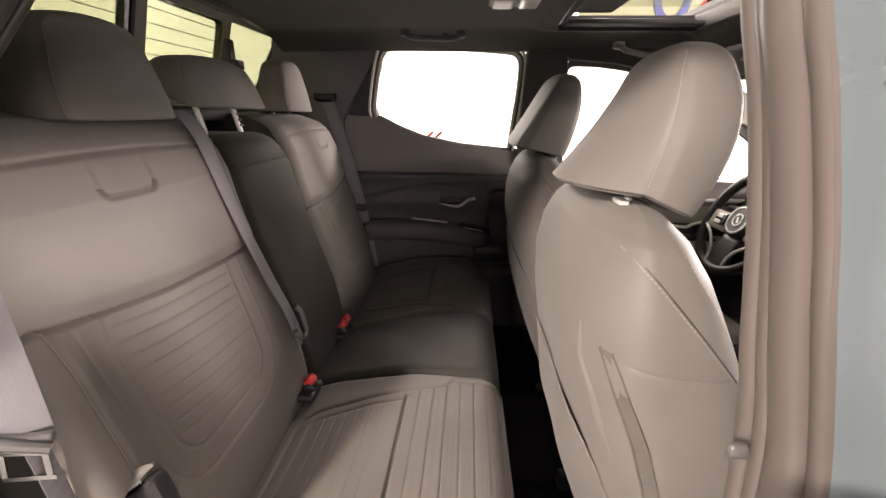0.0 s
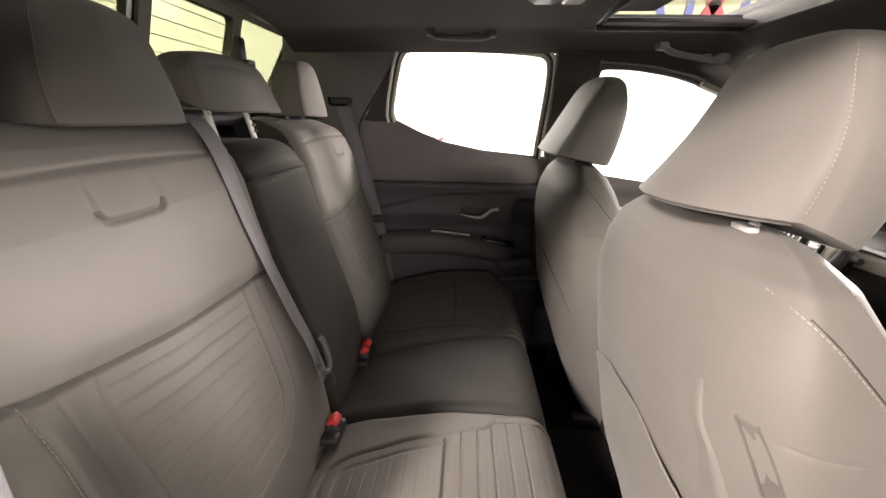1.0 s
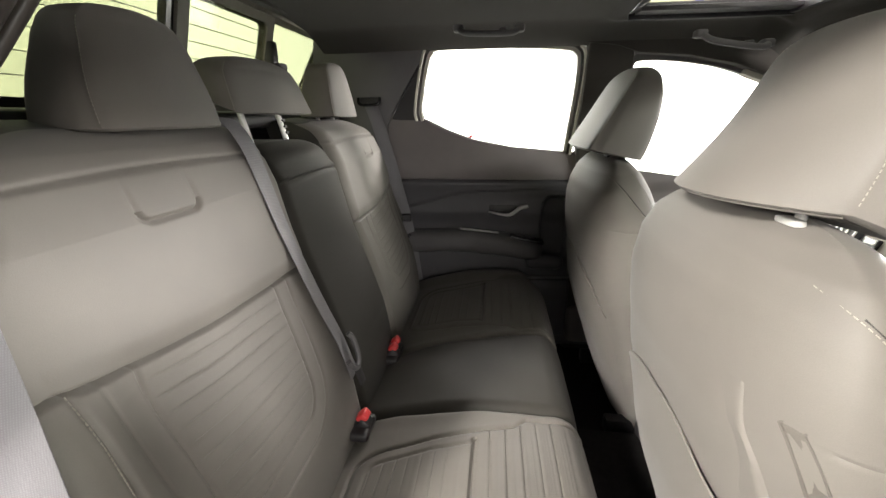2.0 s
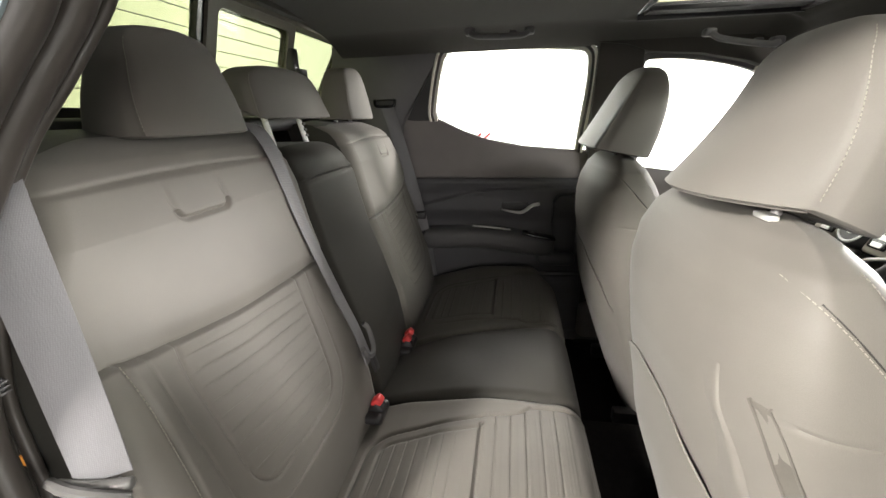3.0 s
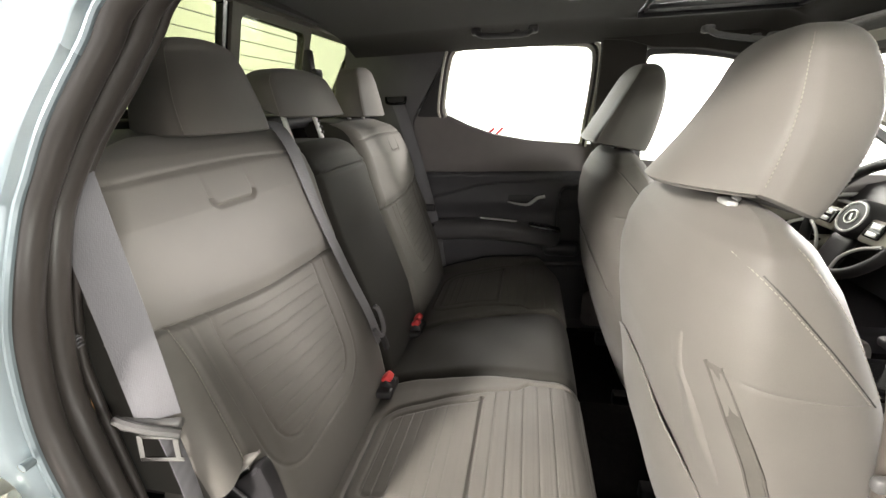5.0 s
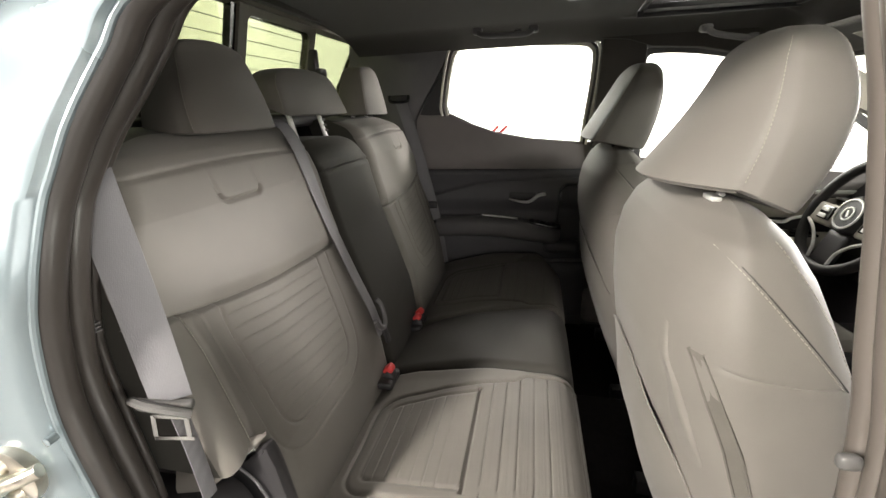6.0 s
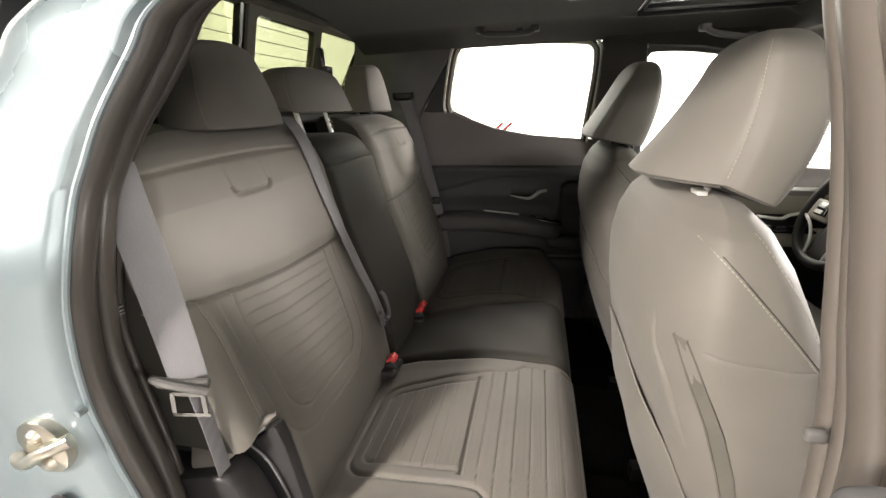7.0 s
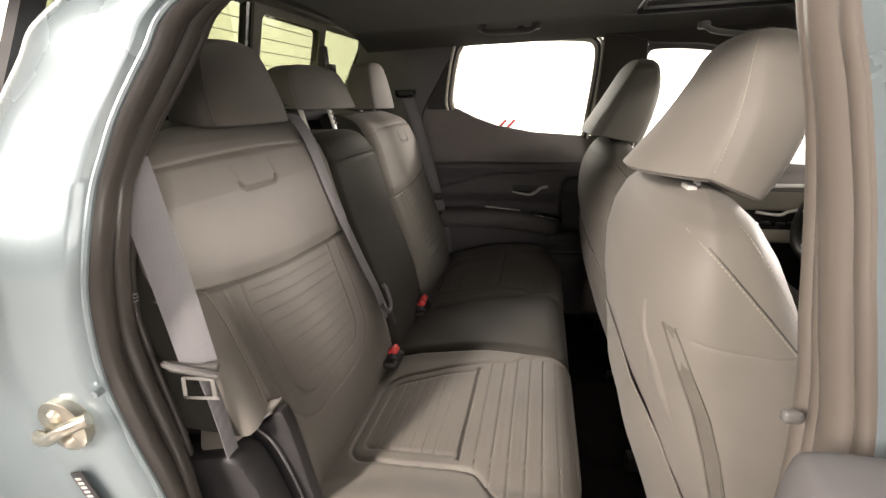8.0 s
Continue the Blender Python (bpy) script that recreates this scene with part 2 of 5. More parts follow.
def stitches(name, pts, parent, length=0.006, gap=0.003, r=0.0009, label="pale contrast stitching"):
    """A row of short threads along pts."""
    pts = [np.array(p, float) for p in pts]
    seg = np.cumsum([0] + [np.linalg.norm(b - a) for a, b in zip(pts, pts[1:])])
    verts, faces = [], []
    s = 0.0
    while s + length < seg[-1]:
        ends = [np.array([np.interp(q, seg, [p[c] for p in pts]) for c in range(3)]) for q in (s, s + length)]
        d = ends[1] - ends[0]
        d /= np.linalg.norm(d)
        side = np.cross(d, (0.3, 0.9, 0.31))
        side /= np.linalg.norm(side)
        up = np.cross(side, d)
        base = len(verts)
        for e in ends:
            for k in range(5):
                a = 2 * math.pi * k / 5
                verts.append(e + r * (math.cos(a) * side + math.sin(a) * up))
        for k in range(5):
            faces.append((base + k, base + (k + 1) % 5, base + 5 + (k + 1) % 5, base + 5 + k))
        faces.append(tuple(base + k for k in range(5))[::-1])
        faces.append(tuple(base + 5 + k for k in range(5)))
        s += length + gap
    ob = child(name, mesh_of(name, verts, faces, STITCH, smooth=False), parent, label)
    return tagged(ob, kind="stuff")


def smooth01(t):
    t = np.clip(t, 0, 1)
    return t * t * (3 - 2 * t)


def groove(d, w, depth):
    return -depth * np.exp(-(d / w) ** 2)


def rim(e, r):
    """How far a rounded rim falls at the distance e from it."""
    q = np.clip(1 - e / r, 0, 1)
    return -r * (1 - np.sqrt(np.maximum(0, 1 - q * q)))


def crowd(n, lo=0.0, hi=1.0, k=1.5):
    """n+1 values from lo to hi, crowded towards both ends."""
    t = np.linspace(-1, 1, n + 1)
    t = np.sign(t) * (1 - (1 - np.abs(t)) ** k)
    return lo + (hi - lo) * (t + 1) / 2

# ---------------------------------------------------------------- showroom round the car


def slab(name, lo, hi, material, label, category, kind="structure"):
    me = prism(name, [(lo[0], lo[1]), (hi[0], lo[1]), (hi[0], hi[1]), (lo[0], hi[1])], 2, lo[2], hi[2], material)
    return tagged(part(name, me), label, category, kind=kind)


slab("ground", (-60, -60, -0.05), (60, 60, 0.0), FLOOR_M, "polished pale grey showroom floor", "floor")
# this wall and wall_west emit light themselves in place of being lit
slab("backdrop", (-12, 9.0, 0.0), (14, 9.2, 7.0), WALL_W, "white showroom wall beyond the far windows, made to glow", "wall")
slab("wall_rear", (-7.2, -10, 0.0), (-7.0, 1.48, 6.0), PLASTER, "plain grey showroom wall behind the open side", "wall")
slab("wall_west", (-7.2, 1.5, 0.0), (-7.0, 8.8, 6.0), WALL_Y, "cream showroom wall behind the rear window, made to glow", "wall")
slab("wall_east", (10.2, -10, 0.0), (10.4, 8.8, 6.0), PLASTER, "plain grey showroom wall ahead of the car", "wall")
slab("wall_near", (-7.2, -10.3, 0.0), (10.4, -10.1, 6.0), PLASTER, "plain grey showroom wall across from the open door", "wall")
slab("showroom_ceiling", (-7.2, -10.3, 6.05), (10.4, 9.2, 6.15), PLASTER, "plain grey showroom ceiling", "ceiling")

# ---------------------------------------------------------------- far rear door


def z_sill(x):
    """The lower edge of the far rear window."""
    return np.interp(x, [-0.13, -0.117, -0.002, 0.09, 0.184, 0.33, 0.513, 0.60], [1.335, 1.333, 1.318, 1.274, 1.240, 1.212, 1.196, 1.192])


def door_face(x, z):
    """y of the far door's trim."""
    y = 0.765 - 0.02 * smooth01((z - 1.02) / 0.12) + 0.03 * smooth01((z - 1.12) / 0.25)
    y = y - 0.012 * smooth01((1.098 - z) / 0.01) + 0.012 * smooth01((0.98 - z) / 0.06)
    sweep = np.interp(x, [-0.1, 0.024, 0.12, 0.234, 0.52], [0.99, 1.022, 1.05, 1.064, 1.071])
    y = y - 0.012 * smooth01((sweep - z) / 0.010)
    return y


def far_rear_door():
    t = thing("car_door", "closed rear car door with dark moulded trim and grey vinyl upper", "car door", (0.22, 0.80, 0.45))
    nu, nv = 110, 130
    xs = np.linspace(-0.16, 0.572, nu)
    X, Z = np.zeros((nv, nu)), np.zeros((nv, nu))
    for i, x in enumerate(xs):
        top = z_sill(x)
        Z[:, i] = np.concatenate([np.linspace(0.42, 1.10, nv - 40), 1.10 + (top - 1.10) * np.linspace(0, 1, 41)[1:]])
        X[:, i] = x
    Y = door_face(X, Z)
    # hollow for the pull grip at the front end, and a rounded upper rim
    hx, hz = (X - 0.505) / 0.055, (Z - 0.90) / 0.145
    Y = Y + 0.045 * smooth01((1.0 - (hx ** 4 + hz ** 4)) / 0.5)
    V = np.linspace(0, 1, nv)[:, None]
    P = np.stack([X, Y, Z], -1)
    mid = (Z[:-1, :-1] + Z[1:, 1:]) / 2 > 1.100
    Y[nv - 41] += 0.006
    P = np.stack([X, Y, Z], -1)
    child("upper_trim", sheet("upper_trim", P, TRIM_UP, keep=mid), t, "grey-brown vinyl upper door trim")
    child("lower_trim", sheet("lower_trim", P, TRIM_LOW, keep=~mid), t, "dark moulded lower door trim")
    # sill lip over the trim
    lip = [(x, door_face(x, z_sill(x)) + 0.012, z_sill(x) + 0.004) for x in np.linspace(-0.16, 0.572, 40)]
    child("window_seal", tube("window_seal", lip, ring(0.007, 8), TRIM_UP), t)
    # armrest
    def bow(p, q):
        x, y, z = p
        z = z - 0.026 * smooth01((x + 0.05) / 0.35) - 0.012 * (q[0]) ** 2
        y = y + 0.025 * max(0, q[0]) ** 3 + 0.012 * abs(q[0]) ** 6
        return np.array([x, y, z])
    arm = child("armrest", rbox("armrest", (0.185, 0.720, 0.868), (0.56, 0.10, 0.085), 0.032, TRIM, n=14, deform=bow), t, "soft dark grey armrest")
    strip = curve([(0.144, 0.670, 0.926), (0.22, 0.668, 0.920), (0.29, 0.672, 0.912)], 16)
    child("trim_strip", tube("trim_strip", strip, ring(0.0035, 6), CHROME), arm, "thin satin chrome strip")
    child("switch_panel", rbox("switch_panel", (0.40, 0.715, 0.878), (0.13, 0.05, 0.012), 0.005, GLOSS, rot=(0, 10, 0)), arm)
    for k in range(2):
        child("window_switch", rbox("window_switch", (0.37 + 0.045 * k, 0.712, 0.888 - 0.008 * k), (0.025, 0.018, 0.012), 0.004, BLACK, rot=(0, 10, 0)), arm)
    # inner handle: a bent chrome blade before a black block
    hp = curve([(0.252, 0.728, 0.980), (0.29, 0.722, 0.973), (0.325, 0.719, 0.970), (0.345, 0.718, 0.978), (0.37, 0.718, 0.998), (0.398, 0.724, 1.003)], 24)
    child("handle", tube("handle", hp, ring(0.0085, 8, 0.7), CHROME, scales=[0.55 + 0.75 * min(1, i / 14) for i in range(25)]), t, "bright chrome inner handle")
    # slightly raised black block; its colour stands for the recess's shade
    child("recess_shade", rbox("recess_shade", (0.305, 0.750, 0.990), (0.120, 0.020, 0.042), 0.009, BLACK, n=6), t, "black block standing in for the shaded recess behind the handle")
    # grip pad in the hollow
    child("pull_tray", rbox("pull_tray", (0.475, 0.748, 0.775), (0.15, 0.06, 0.06), 0.028, TRIM_LOW, n=8), t)
    # bottle pocket with a raised lip
    lipz = curve([(0.30, 0.742, 0.60), (0.335, 0.725, 0.66), (0.375, 0.712, 0.705), (0.42, 0.708, 0.722), (0.50, 0.708, 0.726), (0.575, 0.715, 0.728)], 30)
    child("pocket_lip", tube("pocket_lip", lipz, ring(0.008, 8), TRIM), t)
    child("door_pocket", rbox("door_pocket", (0.44, 0.745, 0.585), (0.28, 0.07, 0.26), 0.03, TRIM_LOW, n=8), t)
    return t


far_rear_door()

# window of the far rear door
win = thing("window_1", "clear rear side window in a dark frame", "window", (0.25, 0.79, 1.2), kind="structure")
pane = [(-0.07, 1.27), (0.60, 1.15), (0.60, 1.57), (0.01, 1.58), (-0.10, 1.38)]
g = child("pane", prism("pane", pane, 1, 0.790, 0.794, GLASS), win)
g.visible_shadow = False
outline = [(-0.002, 1.318), (-0.008, 1.36), (0.006, 1.45), (0.022, 1.52), (0.036, 1.548), (0.06, 1.562), (0.20, 1.566), (0.36, 1.562), (0.50, 1.552), (0.535, 1.54), (0.548, 1.51), (0.545, 1.42), (0.530, 1.28), (0.522, 1.195)]
for w, y, off, m, nm in ((0.006, 0.775, 0.005, FRAME_PALE, "window_frame"), (0.0045, 0.765, 0.014, RUBBER, "window_seal"), (0.004, 0.755, 0.023, FRAME_PALE, "window_seal")):
    cx, cz = 0.27, 1.40
    loop = curve([((x - cx) * (1 + off / 0.28) + cx, y, (z - cz) * (1 + off / 0.17) + cz if z > 1.33 else z) for x, z in outline], 60)
    child(nm, tube(nm, loop, [(-w, -0.012), (w, -0.012), (w, 0.012), (-w, 0.012)], m, up=(0, 1, 0)), win)
child("quarter_blank", prism("quarter_blank", [(-0.125, 1.325), (0.004, 1.31), (-0.008, 1.36), (0.010, 1.47), (0.034, 1.56), (0.0, 1.57)], 1, 0.772, 0.786, BLACK), win, "black corner blank")

# ---------------------------------------------------------------- side pillars, far side
cp = thing("wall_north", "dark trimmed body side round the far doors", "car body side", (0.2, 0.8, 0.4), kind="structure")
c_poly = [(-0.50, 0.5), (-0.14, 0.5), (-0.14, 1.30), (-0.125, 1.335), (-0.008, 1.52), (0.03, 1.60), (-0.40, 1.63)]
child("pillar_trim", prism("pillar_trim", c_poly, 1, 0.745, 0.80, TRIM, bevel=0.006), cp, "dark grey rear pillar trim")
b_poly = [(0.565, 0.40), (0.70, 0.40), (0.705, 1.10), (0.735, 1.30), (0.725, 1.56), (0.575, 1.57), (0.56, 1.30), (0.568, 1.1)]
child("pillar_trim", prism("pillar_trim", b_poly, 1, 0.725, 0.80, HEADLINER, bevel=0.012), cp, "dark grey centre pillar trim")
child("roof_rail", prism("roof_rail", [(-0.38, 1.60), (-0.03, 1.573), (0.3, 1.578), (0.56, 1.566), (0.66, 1.556), (0.74, 1.530), (0.9, 1.518), (1.05, 1.488), (1.3, 1.395), (1.3, 1.46), (1.0, 1.60), (-0.38, 1.68)], 1, 0.72, 0.80, HEADLINER, bevel=0.004), cp, "fabric-covered roof rail trim")
child("sill_trim", rbox("sill_trim", (0.62, 0.765, 0.46), (0.5, 0.09, 0.10), 0.03, TRIM, n=8), cp)
child("kick_trim", rbox("kick_trim", (0.66, 0.73, 0.52), (0.18, 0.08, 0.16), 0.035, TRIM_UP, n=10), cp, "grey plastic pillar foot")
child("outer_skin", prism("outer_skin", [(-2.2, 0.35), (3.0, 0.35), (3.0, 1.0), (-2.2, 1.14)], 1, 0.95, 0.97, PAINT), cp)

# far front door
fd = thing("car_door", "closed front car door with pale trim and chrome handle", "car door", (1.1, 0.80, 0.45))
nu, nv = 60, 60
X, Z = np.meshgrid(np.linspace(0.715, 1.72, nu), np.linspace(0, 1, nv))
topz = np.interp(X, [0.7, 1.0, 1.4, 1.75], [1.15, 1.11, 1.085, 1.07])
Z = 0.42 + (topz - 0.42) * Z
Y = 0.765 + 0.02 * smooth01((0.99 - Z) / 0.02) - 0.012 * smooth01((1.05 - Z) / 0.02)
P = np.stack([X, Y, Z], -1)
up = (Z[:-1, :-1] + Z[1:, 1:]) / 2 > 0.99
child("upper_trim", sheet("upper_trim", P, TRIM_UP, keep=up), fd)
child("lower_trim", sheet("lower_trim", P, BLACK, keep=~up), fd)
child("trim_strip", rbox("trim_strip", (1.2, 0.752, 1.012), (0.9, 0.02, 0.014), 0.005, CHROME), fd)
child("door_inlay", rbox("door_inlay", (1.2, 0.765, 0.955), (0.8, 0.02, 0.085), 0.008, CREAM), fd, "pale cream door inlay")
farm = child("armrest", rbox("armrest", (1.18, 0.715, 0.835), (0.62, 0.11, 0.055), 0.022, CREAM, n=8), fd)
child("switch_panel", rbox("switch_panel", (1.24, 0.705, 0.866), (0.24, 0.07, 0.010), 0.004, GLOSS), farm)
for k in range(4):
    child("window_switch", rbox("window_switch", (1.17 + 0.045 * k, 0.70 + 0.012 * (k % 2), 0.875), (0.028, 0.02, 0.012), 0.004, CHROME if k == 0 else BLACK), farm)
hp = curve([(1.185, 0.735, 0.912), (1.23, 0.727, 0.906), (1.265, 0.724, 0.905), (1.285, 0.722, 0.918), (1.325, 0.728, 0.926)], 20)
child("handle", tube("handle", hp, ring(0.009, 8, 0.7), CHROME), fd, "bright chrome inner handle")
w2 = thing("window_2", "clear front side window in a dark frame", "window", (1.1, 0.79, 1.1), kind="structure")
g = child("pane", prism("pane", [(0.72, 1.10), (1.75, 1.02), (1.75, 1.10), (1.30, 1.50), (0.95, 1.565), (0.74, 1.57)], 1, 0.790, 0.794, GLASS), w2)
g.visible_shadow = False
loop = curve([(0.738, 0.775, 1.14), (0.728, 0.775, 1.30), (0.722, 0.775, 1.45), (0.735, 0.775, 1.512), (0.80, 0.775, 1.522), (0.92, 0.775, 1.512), (1.05, 0.775, 1.485), (1.20, 0.775, 1.425), (1.40, 0.775, 1.30), (1.70, 0.775, 1.09)], 50)
child("window_frame", tube("window_frame", loop, [(-0.012, -0.012), (0.012, -0.012), (0.012, 0.012), (-0.012, 0.012)], TRIM, up=(0, 1, 0)), w2)

# ---------------------------------------------------------------- roof lining with the sunroof opening
SR = (0.645, 1.090, -0.44, 0.565)             # opening: x from, to; y from, to


def z_roof(x, y):
    z = 1.640 - 0.026 * ((y - YC) / 0.5) ** 2 - 0.035 * smooth01((np.abs(y - YC) - 0.52) / 0.2)
    z = z - 0.17 * np.clip((x - 1.06) / 0.24, 0, 1.2) ** 1.4 - 0.004 * smooth01((0.0 - x) / 0.3)
    return z


xs = np.unique(np.concatenate([np.linspace(-0.36, SR[0], 40), np.linspace(SR[0], SR[1], 30), np.linspace(SR[1], 1.28, 16)]))
ys = np.unique(np.concatenate([np.linspace(-0.66, SR[2], 26), np.linspace(SR[2], SR[3], 40), np.linspace(SR[3], 0.75, 26)]))
X, Y = np.meshgrid(xs, ys)
Z = z_roof(X, Y)
e = np.maximum(np.maximum(SR[0] - X, X - SR[1]), np.maximum(SR[2] - Y, Y - SR[3]))
Z = Z - 0.008 * np.exp(-((e - 0.02) / 0.02) ** 2)
mx, my = (X[:-1, :-1] + X[1:, 1:]) / 2, (Y[:-1, :-1] + Y[1:, 1:]) / 2
hole = (mx > SR[0]) & (mx < SR[1]) & (my > SR[2]) & (my < SR[3])
ceil = sheet("ceiling", np.stack([X, Y, Z], -1), HEADLINER, keep=~hole)
tagged(part("ceiling", ceil), "dark fabric roof lining with a sunroof opening", "ceiling", kind="structure")
slab("roof_skin", (-0.62, -0.66, 1.70), (0.64, 0.78, 1.715), PAINT, "painted steel roof over the lining", "car roof")
sr = thing("sunroof", "tilted glass sunroof with black frame and open shade", "sunroof", (1.0, YC, 1.62))
x0, x1, y0, y1 = SR
for nm, c, s in (("frame_side", ((x0 + x1) / 2, y1 - 0.008, 1.613), (x1 - x0, 0.016, 0.038)), ("frame_side", ((x0 + x1) / 2, y0 + 0.008, 1.63), (x1 - x0, 0.016, 0.075)), ("frame_rear", (x0 + 0.006, (y0 + y1) / 2, 1.64), (0.012, y1 - y0, 0.06)), ("frame_front", (x1 - 0.008, (y0 + y1) / 2, 1.620), (0.016, y1 - y0, 0.044))):
    child(nm, rbox(nm, c, s, 0.004, BLACK, n=3), sr)
child("sunshade", rbox("sunshade", (0.728, YC, 1.652), (0.166, 0.98, 0.012), 0.004, HEADLINER, n=4), sr, "grey-beige sliding shade pushed back")
child("rail", rbox("rail", (0.91, y1 - 0.028, 1.612), (0.25, 0.010, 0.006), 0.0025, CHROME, n=3), sr)
child("guide", rbox("guide", (0.87, y1 - 0.045, 1.611), (0.42, 0.06, 0.012), 0.004, BLACK, n=3), sr)
g = child("pane", prism("pane", [(0.77, y0 + 0.02), (1.08, y0 + 0.02), (1.08, y1 + 0.02), (0.77, y1 + 0.02)], 2, 1.672, 1.677, SHADEGLASS), sr)
g.visible_shadow = False

# sign on the far showroom wall, seen through the sunroof
sign = thing("wall_sign", "white wall sign with red and blue painted letter shapes", "sign", (6.4, 8.98, 3.0))

# ---------------------------------------------------------------- rear wall and rear window
rw = thing("wall_west_trim", "dark rear cabin wall under the rear window", "car rear wall", (-0.5, YC, 0.5), kind="structure")
child("back_panel", prism("back_panel", [(-0.70, 0.45), (0.80, 0.45), (0.80, 1.36), (-0.70, 1.36)], 0, -0.56, -0.50, BLACK), rw)
child("parcel_edge", rbox("parcel_edge", (-0.42, YC, 1.33), (0.20, 1.44, 0.04), 0.015, BLACK, n=6), rw)
header = [(-0.42, 1.632), (-0.34, 1.620), (-0.33, 1.68), (-0.42, 1.68)]
child("header_trim", prism("header_trim", header, 1, -0.66, 0.80, HEADLINER, bevel=0.004), rw)
rwin = thing("window_3", "rear sliding window, tinted yellowish, with heating lines", "window", (-0.45, YC, 1.3), kind="structure")


def rear_x(z):
    return -0.395 - 0.28 * (1.60 - z)


def rear_bar(name, ya, za, yb, zb, w, material, parent, thick=0.02):
    a, b = (rear_x(za), ya, za), (rear_x(zb), yb, zb)
    return child(name, tube(name, [a, b], [(-w / 2, -thick / 2), (w / 2, -thick / 2), (w / 2, thick / 2), (-w / 2, thick / 2)], material, up=(1, 0, 0.28)), parent)


def rear_pane(name, poly, parent, d=0.0):
    me = mesh_of(name, [(rear_x(z) + d + e, y, z) for e in (0, -0.004) for y, z in poly], [tuple(range(len(poly))), tuple(range(len(poly), 2 * len(poly)))[::-1]] + [(i, i + len(poly), (i + 1) % len(poly) + len(poly), (i + 1) % len(poly)) for i in range(len(poly))], GLASS_REAR, smooth=False)
    return child(name, me, parent)


rear_pane("pane", [(-0.52, 1.36), (0.015, 1.36), (0.015, 1.615), (-0.44, 1.60)], rwin)
rear_pane("pane", [(0.06, 1.36), (0.40, 1.36), (0.40, 1.60), (0.06, 1.60)], rwin, 0.012)
rear_pane("pane", [(0.43, 1.36), (0.66, 1.36), (0.80, 1.585), (0.78, 1.605), (0.43, 1.615)], rwin)
rear_bar("slider_frame", 0.022, 1.36, 0.022, 1.62, 0.020, GLOSS, rwin)


def rounded(y0, y1, z0, z1, r, n=6):
    """A rectangle with rounded corners, as a loop of (y, z)."""
    out = []
    for cy, cz, a0 in ((y1 - r, z1 - r, 0), (y0 + r, z1 - r, 90), (y0 + r, z0 + r, 180), (y1 - r, z0 + r, 270)):
        out += [(cy + r * math.cos(radians(a0 + 90 * k / n)), cz + r * math.sin(radians(a0 + 90 * k / n))) for k in range(n + 1)]
    return out


inner, outer = rounded(0.072, 0.392, 1.372, 1.592, 0.020), rounded(0.034, 0.424, 1.345, 1.616, 0.006)
fr = [[(rear_x(z) + d, y, z) for y, z in lp] for lp, d in ((inner, -0.012), (inner, 0.016), (outer, 0.018), (outer, -0.012))]
child("slider_frame", sheet("slider_frame", np.array(fr), FRAME, closed_u=True), rwin, "grey-beige frame of the sliding pane")
rear_bar("window_frame", -0.46, 1.622, 0.82, 1.622, 0.03, FRAME, rwin, 0.03)
rear_bar("window_frame", 0.66, 1.34, 0.815, 1.60, 0.03, FRAME, rwin, 0.03)
rear_bar("window_frame", -0.54, 1.35, -0.45, 1.62, 0.03, BLACK, rwin, 0.03)
rear_bar("window_frame", -0.56, 1.35, 0.70, 1.35, 0.03, BLACK, rwin, 0.03)
for k in range(6):
    z = 1.40 + 0.034 * k
    for a, b in ((0.08, 0.385), (-0.46, 0.0)):
        rear_bar("heating_line", a, z, b, z, 0.0014, RUBBER, rwin, 0.0014)
lt = child("latch", rbox("latch", (rear_x(1.5) + 0.03, 0.408, 1.505), (0.03, 0.032, 0.085), 0.006, BLACK, n=5), rwin, "black sliding window latch")
child("latch_tab", rbox("latch_tab", (rear_x(1.5) + 0.05, 0.418, 1.475), (0.024, 0.045, 0.028), 0.006, BLACK, n=5), lt)

# ---------------------------------------------------------------- floor
nu, nv = 60, 70
X, Y = np.meshgrid(np.linspace(-0.4, 1.9, nu), np.linspace(-0.70, 0.80, nv))
Z = 0.40 + 0.10 * np.exp(-((Y - YC) / 0.13) ** 4) * (X > 0.2)
tagged(part("floor", sheet("floor", np.stack([X, Y, Z], -1), CARPET)), "black carpeted cabin floor with a centre tunnel", "floor", kind="structure")
mt = thing("floor_mat", "black carpet floor mat behind the front seat", "floor mat", (0.62, -0.33, 0.41))
child("mat_body", rbox("mat_body", (0.60, -0.36, 0.412), (0.36, 0.46, 0.018), 0.008, CARPET, n=6), mt)

# ---------------------------------------------------------------- rear seats
ZP = [0.60, 0.66, 0.72, 0.78, 0.837, 0.95, 1.06, 1.15, 1.22, 1.27, 1.30, 1.325]
XP = [-0.008, -0.010, -0.016, -0.024, -0.034, -0.070, -0.108, -0.130, -0.145, -0.165, -0.188, -0.225]
TOP, W = 1.325, 0.540


def back_x(a, z, keep=1.0):
    """The front face of an outer rear backrest; a runs outwards from its inner edge, keep is the share of the bolsters."""
    x = np.interp(z, ZP, XP)
    bol = smooth01((a - 0.42) / 0.08) * smooth01((1.14 - z) / 0.10) * 0.022
    bol = bol + smooth01((0.10 - a) / 0.08) * smooth01((1.14 - z) / 0.10) * 0.006
    x = x + bol * keep + 0.010 * np.cos(np.clip((a - 0.25) / 0.25, -1, 1) * 1.4) * smooth01((z - 1.02) / 0.1)
    return x


